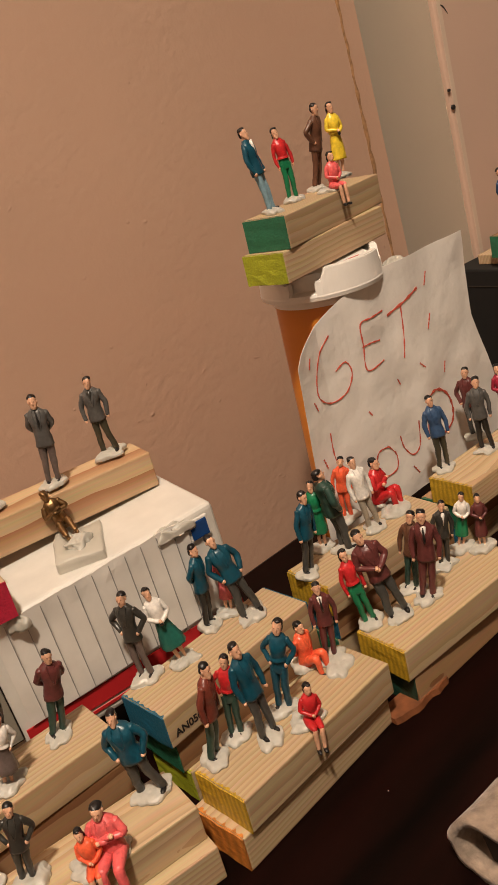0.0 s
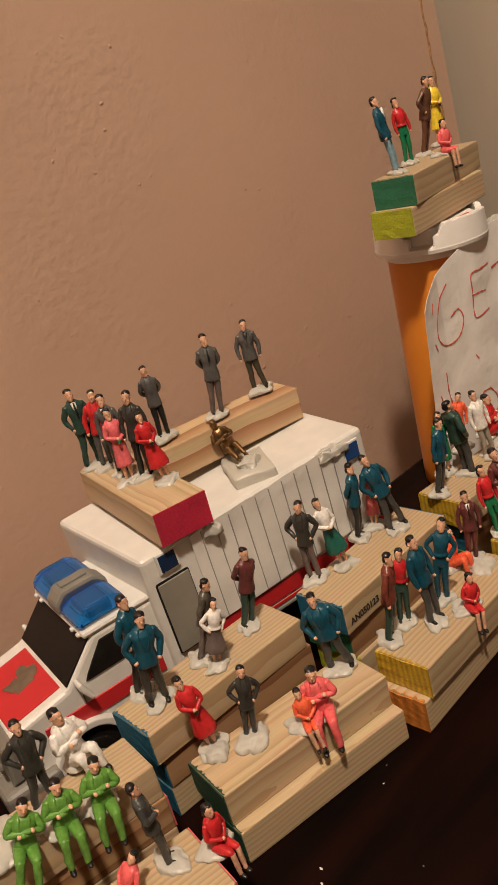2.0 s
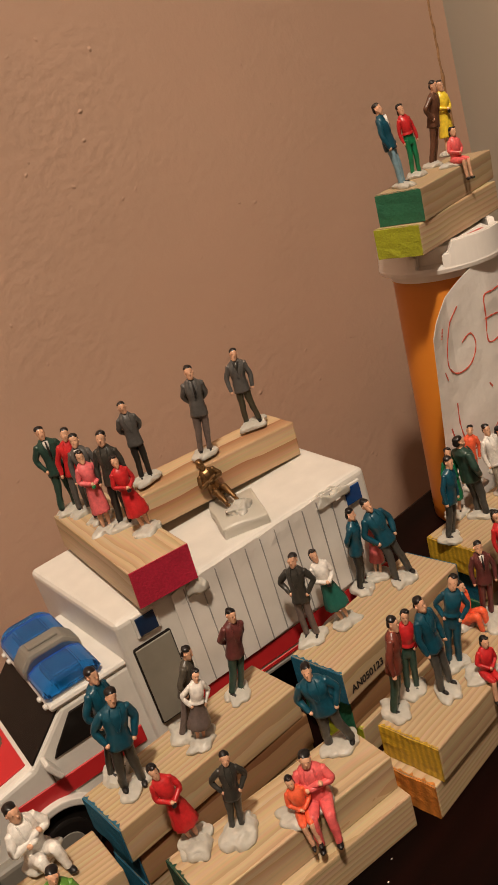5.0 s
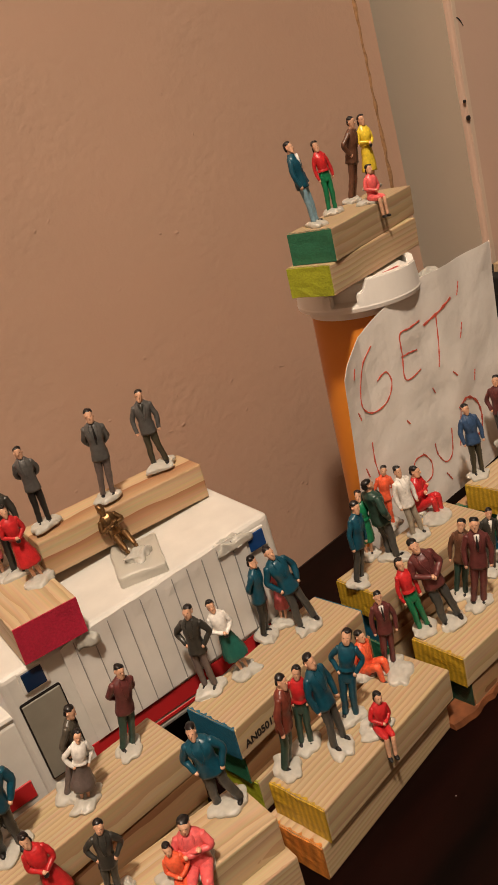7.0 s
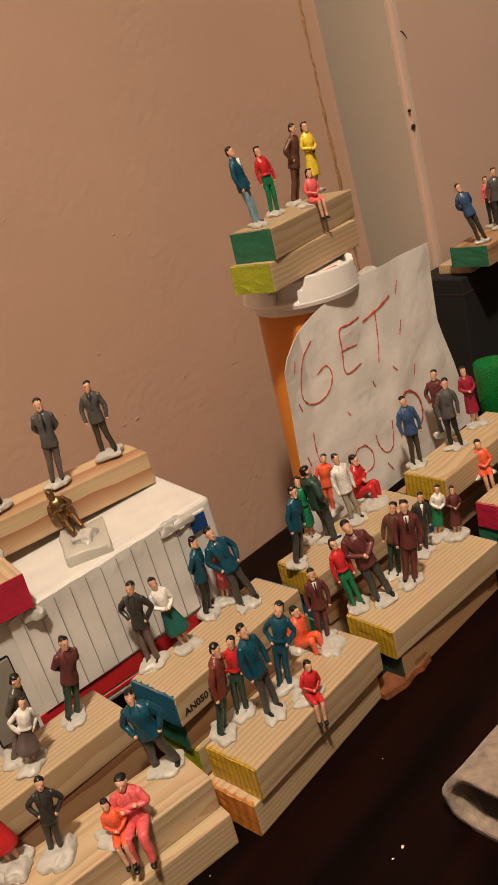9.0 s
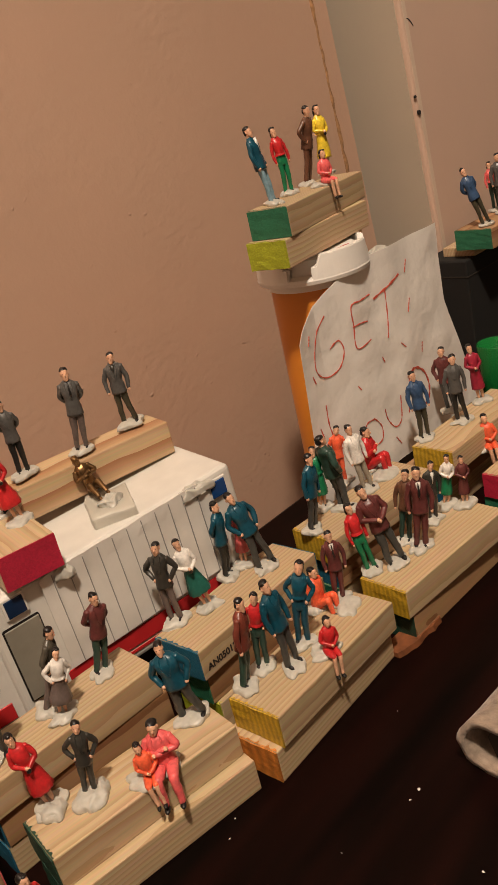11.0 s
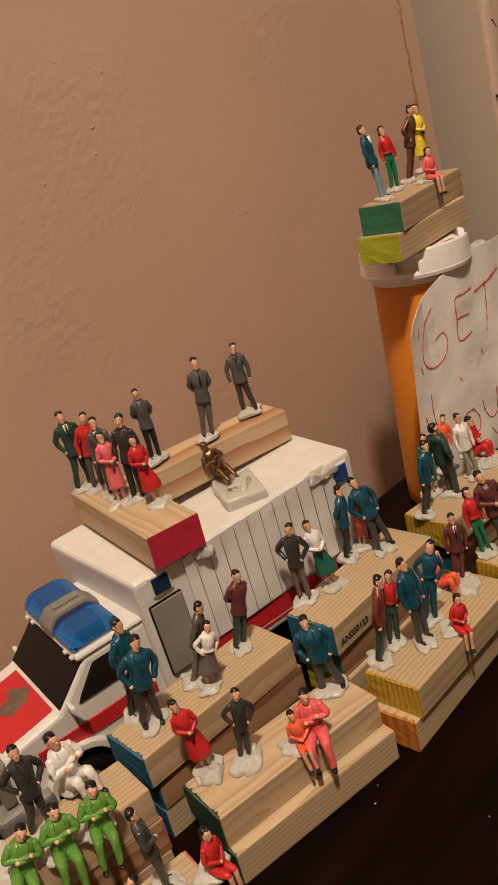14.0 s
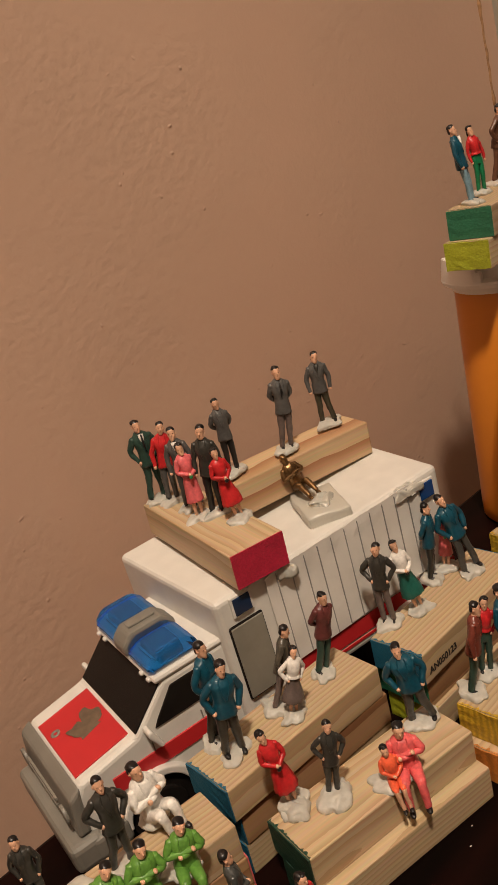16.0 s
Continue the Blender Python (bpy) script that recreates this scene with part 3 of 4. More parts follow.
for y in (0.010, 0.056):
    light = disc(0, 0, 0.0042, -0.0008, 0.0008, 20, 0.0004)
    lamp_ob = part("headlight", light, GREY_PLASTIC, front, "round grey headlight")
    lamp_ob.matrix_basis = pose(-0.0797, y, 0.0335, 0, 0, 90)
part("bumper", box(-0.0850, -0.0700, 0.0, 0.066, 0.010, 0.0235, 0.003, 3), GREY_PLASTIC, ambulance, "grey plastic bumper")
part("bumper_return", box(-0.0760, -0.0590, -0.0005, 0.006, 0.0105, 0.0225, 0.0025, 3), GREY_PLASTIC, ambulance, "grey bumper end")


def arch(x, z, r0, r1, y0, y1):
    outer = [(x + r1 * math.cos(math.pi * i / 18), z + r1 * math.sin(math.pi * i / 18)) for i in range(19)]
    inner = [(x + r0 * math.cos(math.pi * i / 18), z + r0 * math.sin(math.pi * i / 18)) for i in range(18, -1, -1)]
    return prism(outer + inner, y0, y1, 0.0006, 2)


for x in (-0.0435, 0.098):
    for near in (True, False):
        skin = 0.003 if x < 0 else -0.0006
        y0, y1 = (skin - 0.0005, skin + 0.002) if near else (0.0625, 0.0665)
        # no hollow is cut: a flat black disc gives the well's shade
        part("wheel_well", disc(x, 0.0145, 0.0150, y0 + 0.0003, y1 + 0.0002), BLACK_PLASTIC, ambulance, "black disc for the shade inside the wheel well")
        part("wheel_arch", arch(x, 0.0145, 0.0150, 0.0185, y0 - 0.0022, y1), WHITE_PLASTIC, ambulance, "white wheel arch")
        y0, y1 = (skin - 0.0015, skin + 0.0095) if near else (0.056, 0.067)
        wheel = part("wheel", disc(x, 0.0115, 0.0115, y0, y1, 32, 0.0012), BLACK_PLASTIC, ambulance, "black wheel")
        part("rim", disc(x, 0.0115, 0.0060, y0 - 0.0004, y0 + 0.0006, 24, 0.0003), GREY_PLASTIC, wheel, "grey rim")
mirror = part("mirror", prism(scaled([(-34.6, 44.0), (-36.6, 43.4), (-40.2, 50.5), (-40.0, 53.0), (-38.2, 53.0)]), -0.0022, 0.0045, 0.0008, 2), WHITE_PLASTIC, cab, "white wing mirror")
mirror = part("mirror", prism(scaled([(-34.6, 44.0), (-36.6, 43.4), (-40.2, 50.5), (-40.0, 53.0), (-38.2, 53.0)]), 0.0615, 0.0685, 0.0008, 2), WHITE_PLASTIC, cab, "white wing mirror")
# beacon bar
bar = part("beacon_bar", box(-0.0260, -0.0070, 0.006, 0.060, 0.0697, 0.0711, 0.0005), WHITE_PLASTIC, ambulance, "blue beacon bar")
for y0, y1 in ((0.0050, 0.0266), (0.0382, 0.0600)):
    bm = prism(scaled([(-28.6, 70.8), (-29.2, 73.8), (-24.5, 78.4), (-9.5, 78.4), (-4.0, 73.8), (-4.6, 70.8)]), y0, y1, 0.0016, 1)
    part("beacon_lens", bm, BLUE_LENS, bar, "translucent blue beacon lens", smooth=False)
    part("reflector", box(-0.0225, -0.0110, y0 + 0.004, y1 - 0.004, 0.0711, 0.0758, 0.001), CHROME, bar, "bright reflector")
part("beacon_middle", prism(scaled([(-29.8, 70.0), (-29.8, 75), (-25.0, 79.8), (-9.0, 79.8), (-3.6, 75), (-3.6, 70.0)]), 0.0263, 0.0385, 0.0016, 2), GREY_PLASTIC, bar, "grey middle of the beacon bar")
part("switch", box(-0.0235, -0.0105, 0.0300, 0.0355, 0.0796, 0.0808, 0.0005), GREY_PLASTIC, bar)
# side of the box
door = part("side_door", box(0.0072, 0.0244, -0.0012, 0.0005, 0.0365, 0.0741, 0.0010, 2), BLACK_PLASTIC, ambulance, "dark door rim")
part("door_panel", box(0.0078, 0.0238, -0.0017, -0.0010, 0.0375, 0.0735, 0.0003, 1), DOOR_GREY, door, "olive grey door panel")
for x0 in (0.0118, 0.1196):
    win = part("window", box(x0 - 0.0008, x0 + 0.0098, -0.0010, 0.0005, 0.0768, 0.0868, 0.0005), WHITE_PLASTIC, ambulance)
    part("pane", box(x0 + 0.0003, x0 + 0.0087, -0.0016, -0.0008, 0.0778, 0.0858, 0.0003), BLUE_WINDOW if x0 < 0.05 else BLUE_PANE, win, "navy blue pane" if x0 < 0.05 else "bright blue pane")
part("stripe", box(0.026, 0.1335, -0.0006, 0.0003, 0.0315, 0.0395), RED_STICKER, ambulance, "red sticker stripe")
part("skirt_line", box(0.0030, 0.1335, -0.0005, 0.0003, 0.0285, 0.0298), RED_STICKER, ambulance, "thin red line")
# ruled paper wrapped round the side
bm = bmesh.new()
grid = []
for i in range(29):
    col = []
    for k in range(13):
        x, z = 0.0290 + 0.0895 * i / 28, 0.0405 + 0.0475 * k / 12 + 0.0022 * (i / 28)
        wave = 0.0006 * noise.noise(Vector((x * 60, z * 60, 2))) + (0.0016 * max(0, noise.noise(Vector((x * 130, 5, z * 40)))) if k > 10 else 0)
        z -= 0.0030 * max(0, noise.noise(Vector((x * 90, 1, 0)))) if k == 12 else 0
        col.append(bm.verts.new((x, -0.0016 - wave, z)))
    grid.append(col)
for i in range(28):
    for k in range(12):
        bm.faces.new((grid[i][k], grid[i + 1][k], grid[i + 1][k + 1], grid[i][k + 1]))
thicken(bm)
cover = part("paper_cover", bm, PAPER, ambulance, "white ruled paper stuck over the side")
for k in range(11):
    x = 0.0345 + 0.0077 * k
    part("ruled_line", box(x, x + 0.00028, -0.0023, -0.0017, 0.0415, 0.0868 + 0.0002 * k), RULE, cover)


# ---- prescription bottle with cap and sign ----
bottle = base("pill_bottle", pose(0.304, 0.324, 0.0, 0, 0.6, 0), "amber translucent pill bottle with white cap", "bottle")
part("bottle_body", lathe([(0, 0.0002), (0.0245, 0.0002), (0.0262, 0.002), (0.0265, 0.010), (0.0265, 0.150), (0.0250, 0.152), (0.0250, 0.004), (0, 0.003)]), AMBER, bottle, "amber plastic body", smooth=True)
cap = part("cap", lathe([(0, 0.1655), (0.0245, 0.1655), (0.0268, 0.1640), (0.0275, 0.1560), (0.0325, 0.1548), (0.0330, 0.1535), (0.0325, 0.1515), (0.0272, 0.1510), (0.0272, 0.1470), (0.0266, 0.1470), (0.0266, 0.150), (0, 0.150)], 64), CAP_WHITE, bottle, "white child-resistant cap", smooth=False)


def curved_wall(a0, a1, r0, r1, z0, z1, steps=16):
    bm = bmesh.new()
    rows = []
    for i in range(steps + 1):
        a = radians(a0 + (a1 - a0) * i / steps)
        lift = z1 if 1 < i < steps - 1 else z0 + (z1 - z0) * 0.55
        rows.append([bm.verts.new((r * math.cos(a), r * math.sin(a), z)) for r, z in ((r0, z0), (r1, z0), (r1 - 0.0006, lift), (r0, lift))])
    for a, b in zip(rows, rows[1:]):
        for k in range(4):
            bm.faces.new((a[k], a[(k + 1) % 4], b[(k + 1) % 4], b[k]))
    bm.faces.new(rows[0])
    bm.faces.new(rows[-1][::-1])
    bmesh.ops.recalc_face_normals(bm, faces=bm.faces)
    bmesh.ops.bevel(bm, geom=[e for e in bm.edges if len(e.link_faces) == 2 and e.calc_face_angle(0) > 0.6], offset=0.0005, segments=2, affect="EDGES")
    return bm


for a0, a1 in ((-140, -52), (-44, 30), (130, 196)):
    part("cap_tab", curved_wall(a0, a1, 0.0285, 0.0328, 0.1538, 0.1672), CAP_WHITE, cap, "raised grip tab")
part("cap_arrow", box(-0.006, 0.006, -0.0262, -0.0235, 0.1654, 0.1662, 0.0003), RED_STICKER, cap, "red arrow mark")

# paper sign, bowed, with a curled corner
sign = base("paper_sign", pose(0, 0, 0), "white paper sign hand-lettered GET LOUD in red", "sign")


def paper_y(x, z):
    """The sheet's bow: it bulges over the bottle and its upper near corner curls forward."""
    bow = 0.2955 + 0.00035 * math.sin(x * 160) + 0.06 * max(0.0, x - 0.335)
    curl = 0.34 * max(0.0, 0.268 - x) * max(0.0, (z - 0.06) / 0.08)
    return bow - curl + 0.0010 * noise.noise(Vector((x * 45, z * 45, 3)))


bm = bmesh.new()
cols, rows_n = 36, 26
grid = []
for i in range(cols + 1):
    s = i / cols
    col = []
    top_z = 0.1295 + 0.0270 * min(1.0, (s / 0.45)) ** 0.55 - 0.0005 * s
    for k in range(rows_n + 1):
        h = k / rows_n
        z = 0.028 + (top_z - 0.028) * h
        right = 0.4235 - 0.030 * min(1.0, h / 0.62) ** 0.9 + 0.0005
        left = 0.2495 - 0.002 * h
        x = left + (right - left) * s
        col.append(bm.verts.new((x, paper_y(x, z), z)))
    grid.append(col)
for i in range(cols):
    for k in range(rows_n):
        bm.faces.new((grid[i][k], grid[i + 1][k], grid[i + 1][k + 1], grid[i][k + 1]))
thicken(bm)
part("sheet", bm, PAPER_CREASED, sign, "creased white paper sheet")


def stroke(points, wide=0.0008):
    """A crayon stroke over the sheet, through points in mm."""
    bm = bmesh.new()
    pts = [Vector((x, z)) * mm for x, z in points]
    path = []
    for i in range(len(pts) - 1):
        p0, p1, p2, p3 = pts[max(i - 1, 0)], pts[i], pts[i + 1], pts[min(i + 2, len(pts) - 1)]
        for k in range(6):
            u = k / 6
            path.append(0.5 * (2 * p1 + (p2 - p0) * u + (2 * p0 - 5 * p1 + 4 * p2 - p3) * u * u + (3 * p1 - p0 - 3 * p2 + p3) * u ** 3))
    path.append(pts[-1])
    last = None
    for i, p in enumerate(path):
        d = path[min(i + 1, len(path) - 1)] - path[max(i - 1, 0)]
        n = Vector((-d.y, d.x)).normalized() * wide * (0.42 + 0.16 * math.sin(i * 1.7) + 0.1 * math.sin(i * 4.1))
        pair = [bm.verts.new((q.x, paper_y(q.x, q.y) - lift, q.y)) for q in (p + n, p - n) for lift in (0.00032, 0.0001)]
        if last:
            bm.faces.new((last[0], pair[0], pair[2], last[2]))
            bm.faces.new((last[1], last[0], pair[0], pair[1]))
            bm.faces.new((last[2], last[3], pair[3], pair[2]))
        last = pair
    return bm


part("letter_g", stroke([(276, 136), (266, 129), (260, 118), (260, 109), (269, 103), (281, 104), (287, 112), (284, 119), (276, 117)]), CRAYON, sign, "red crayon letter G")
bm = stroke([(317, 135), (307, 134.5), (298, 134), (298, 122), (298, 109), (311, 110)])
part("letter_e", bm, CRAYON, sign, "red crayon letter E")
part("letter_e_bar", stroke([(297, 122), (304, 122), (311, 121)]), CRAYON, sign)
part("letter_t", stroke([(320, 131), (333, 134), (346, 138)], 0.0014), CRAYON, sign, "red crayon letter T")
part("letter_t_stem", stroke([(331, 134), (330, 118), (327, 105)]), CRAYON, sign)
part("letter_l", stroke([(263, 89), (263, 76), (268, 61), (276, 58)]), CRAYON, sign, "red crayon letter L")
part("letter_o", stroke([(303, 63), (295, 63), (292, 56), (296, 48), (306, 48), (308, 56), (302, 64)]), CRAYON, sign, "red crayon letter O")
part("letter_u", stroke([(313, 65), (315, 57), (321, 50), (328, 53), (330, 67)]), CRAYON, sign, "red crayon letter U")
part("letter_d", stroke([(336, 53), (338, 64), (341, 76)]), CRAYON, sign, "red crayon letter D")
part("letter_d_bow", stroke([(339, 75), (348, 78), (358, 72), (362, 62), (359, 53), (348, 50)], 0.0016), CRAYON, sign)
for tick in (((356, 144), (353, 137)), ((354, 121), (351, 113)), ((338, 98), (342, 94)), ((319, 96), (321, 92)), ((362, 90), (360, 84)), ((293, 88), (295, 85)), ((319, 44), (323, 38)), ((258, 131), (256, 126)), ((255, 109), (257, 104)), ((255, 78), (257, 72))):
    part("tick_mark", stroke([tick[0], ((tick[0][0] + tick[1][0]) / 2, (tick[0][1] + tick[1][1]) / 2), tick[1]]), CRAYON, sign)
putty(0.338, 0.3015, 0.1525, 0.009, 0.004, 0.004, 10)


# ---- far end of the table ----
case = base("black_case", pose(0.4870, 0.3400, 0), "black upright case standing on the table", "case")
part("shell", box(0, 0.13, 0, 0.043, 0, 0.1055, 0.0015, 2), BLACK_CASE, case)
part("seam", box(-0.0004, 0.1304, -0.0004, 0.0434, 0.0930, 0.0936), DARK_MATT, case, "thin dark lid seam")
block(0.4915, 0.3190, 0.1125, 2.0, "green", "pine block with green end on the black case", 0.083, 0.0300, wood=PINE_RED_SHADE)
block(0.5000, 0.3400, 0.1055, 2.0, None, "thin wood slat lying on the black case", 0.083, 0.027, 0.007)
glass = base("green_glass", pose(0.4680, 0.3120, 0), "small green translucent glass behind the blocks", "glass")
part("bowl", lathe([(0, 0.0005), (0.010, 0.0005), (0.0115, 0.003), (0.0135, 0.0495), (0.0128, 0.0505), (0.0108, 0.005), (0, 0.004)], 36), GREEN_GLASS, glass, smooth=True)

# folded felt case at the near edge of the table
pouch = base("felt_case", pose(0.1496, 0.1520, 0, 0, 0, -92), "grey beige folded felt case lying on the table", "felt case")


def fold(depth, inner):
    """Outline of the fold seen from its end: lower layer, rounded back, upper layer."""
    r = 0.0115 - (0.0032 if inner else 0.0)
    low = [(0.075 - 0.0125 * i, 0.0115 - r + 0.0004) for i in range(6)]
    turn = [(0.0115 - r * math.sin(math.pi * i / 12), 0.0115 - r * math.cos(math.pi * i / 12) + 0.0004) for i in range(1, 12)]
    high = [(0.0125 + 0.0125 * i, 0.0115 + r + 0.0004 + 0.0016 * i) for i in range(7)]
    return [(x, z + 0.0009 * noise.noise(Vector((x * 90, depth * 60, z * 90)))) for x, z in low + turn + high]


bm = bmesh.new()
loops = []
for k in range(26):
    depth = 0.15 * k / 25
    outer, inner = fold(depth, False), fold(depth, True)
    shape = outer + inner[::-1]
    loops.append([bm.verts.new((x, depth + (0.0022 * noise.noise(Vector((x * 120, z * 120, 7))) if k == 0 else 0), max(0.0003, z))) for x, z in shape])
n = len(loops[0])
for a, b in zip(loops, loops[1:]):
    for i in range(n):
        bm.faces.new((a[i], a[(i + 1) % n], b[(i + 1) % n], b[i]))
half = n // 2
for loop in (loops[0], loops[-1]):
    for i in range(half - 1):
        bm.faces.new((loop[i], loop[i + 1], loop[n - 2 - i], loop[n - 1 - i]))
part("felt_shell", bm, FELT, pouch, smooth=True)
# a solid dark prism fills the gap between the two layers
part("lining", prism([(0.0125, 0.0042), (0.0095, 0.0125), (0.0125, 0.0196), (0.070, 0.026), (0.070, 0.0042)], 0.006, 0.145), DARK_MATT, pouch, "dark solid filling the inside of the fold")


# ---- figurines ----
class Clay:
    """Collects smooth limbs and lumps into one mesh with several paints."""

    def __init__(self, only=None):
        self.only = only
        self.verts, self.faces, self.slots, self.paints = [], [], [], []

    def slot(self, paint):
        paint = self.only or paint
        if paint not in self.paints:
            self.paints.append(paint)
        return self.paints.index(paint)

    def loft(self, rings, paint):
        s, n = self.slot(paint), len(rings[0])
        start = len(self.verts)
        for r in rings:
            self.verts.extend(r)
        for k in range(len(rings) - 1):
            for i in range(n):
                j = (i + 1) % n
                a = start + k * n
                self.faces.append((a + i, a + j, a + n + j, a + n + i))
                self.slots.append(s)
        self.faces.append(tuple(start + i for i in range(n))[::-1])
        self.faces.append(tuple(start + (len(rings) - 1) * n + i for i in range(n)))
        self.slots += [s, s]

    def limb(self, points, radii, paint, n=10):
        pts, radii = [Vector(p) for p in points], list(radii)
        for again in range(2):
            # corners are cut twice, so that knees and elbows bend softly
            soft, wide = [pts[0]], [radii[0]]
            for i in range(len(pts) - 1):
                for k in ((0.5,) if len(pts) == 2 else (0.25, 0.75)):
                    soft.append(pts[i].lerp(pts[i + 1], k))
                    wide.append(radii[i] * (1 - k) + radii[i + 1] * k)
            pts, radii = soft + [pts[-1]], wide + [radii[-1]]
        rings = []
        for i, p in enumerate(pts):
            d = (pts[min(i + 1, len(pts) - 1)] - pts[max(i - 1, 0)]).normalized()
            side = d.cross(Vector((0.13, 0.94, 0.31))).normalized()
            up = side.cross(d)
            rings.append([p + (side * math.cos(2 * math.pi * k / n) + up * math.sin(2 * math.pi * k / n)) * radii[i] for k in range(n)])
        first = [pts[0] + (v - pts[0]) * 0.45 - (pts[1] - pts[0]).normalized() * radii[0] * 0.6 for v in rings[0]]
        end = [pts[-1] + (v - pts[-1]) * 0.45 + (pts[-1] - pts[-2]).normalized() * radii[-1] * 0.6 for v in rings[-1]]
        self.loft([first] + rings + [end], paint)

    def trunk(self, levels, paint, n=14, folds=0.0):
        """Level by level: height, half width, half depth, shift to the back."""
        rings, fine = [], []
        for i in range(len(levels) - 1):
            p0, p1, p2, p3 = (levels[min(max(q, 0), len(levels) - 1)] for q in (i - 1, i, i + 1, i + 2))
            for u in (0.0, 0.33, 0.67):
                fine.append(tuple(0.5 * (2 * c1 + (c2 - c0) * u + (2 * c0 - 5 * c1 + 4 * c2 - c3) * u * u + (3 * c1 - c0 - 3 * c2 + c3) * u ** 3) for c0, c1, c2, c3 in zip(p0, p1, p2, p3)))
        for z, rx, ry, back in fine + [levels[-1]]:
            ring = []
            for k in range(n):
                a = 2 * math.pi * k / n
                f = 1 + (folds * math.cos(a * (n // 2)) if folds else 0)
                ring.append(Vector((rx * f * math.copysign(abs(math.cos(a)) ** 0.85, math.cos(a)), ry * f * math.sin(a) + back, z)))
            rings.append(ring)
        self.loft(rings, paint)

    def ball(self, c, r, paint, n=12, levels=7, zlow=-1.0, zhigh=1.0):
        rings = []
        for i in range(levels + 1):
            h = zlow + (zhigh - zlow) * i / levels
            k = math.sqrt(max(0.0, 1 - h * h))
            k = max(k, 0.05)
            rings.append([Vector((c[0] + r[0] * k * math.cos(2 * math.pi * j / n), c[1] + r[1] * k * math.sin(2 * math.pi * j / n), c[2] + r[2] * h)) for j in range(n)])
        self.loft(rings, paint)

    def mesh(self, name, scale, sway=0.0, arch_back=0.0, girth=1.0):
        seed = Vector((sway * 900, arch_back * 700, len(self.verts)))
        self.verts = [v + noise.noise_vector(v * 11 + seed) * 0.0075 + noise.noise_vector(v * 27 + seed) * 0.0058 for v in self.verts]
        me = bpy.data.meshes.new(name)
        me.from_pydata([Vector((v.x * (girth + (1 - girth) * min(1.0, max(0.0, (v.z - 0.82) * 25))) + sway * math.sin(math.pi * min(1.0, max(0.0, v.z))), v.y * girth + arch_back * math.sin(math.pi * min(1.0, max(0.0, v.z))), v.z)) * scale for v in self.verts], [], self.faces)
        for p in self.paints:
            me.materials.append(PAINTS[p] if p in PAINTS else BRONZE if p == "bronze" else BAG_GREEN)
        me.polygons.foreach_set("material_index", self.slots)
        me.polygons.foreach_set("use_smooth", [True] * len(me.polygons))
        me.update()
        return me


ARMS = {
    "down": (((0.150, 0.012, 0.635), (0.138, -0.030, 0.485)), ((0.150, 0.012, 0.635), (0.138, -0.030, 0.485))),
    "akimbo": (((0.200, 0.045, 0.660), (0.100, -0.020, 0.555)), ((0.190, 0.040, 0.655), (0.102, -0.025, 0.545))),
    "back": (((0.138, 0.058, 0.650), (0.035, 0.090, 0.560)), ((0.138, 0.058, 0.650), (0.035, 0.090, 0.560))),
    "cross": (((0.150, -0.030, 0.665), (-0.045, -0.092, 0.715)), ((0.150, -0.035, 0.675), (-0.030, -0.098, 0.685))),
    "front": (((0.145, 0.000, 0.640), (0.020, -0.095, 0.610)), ((0.145, 0.000, 0.640), (0.025, -0.090, 0.590))),
    "pocket": (((0.170, 0.035, 0.640), (0.108, -0.025, 0.520)), ((0.160, 0.020, 0.645), (0.110, -0.035, 0.515))),
}


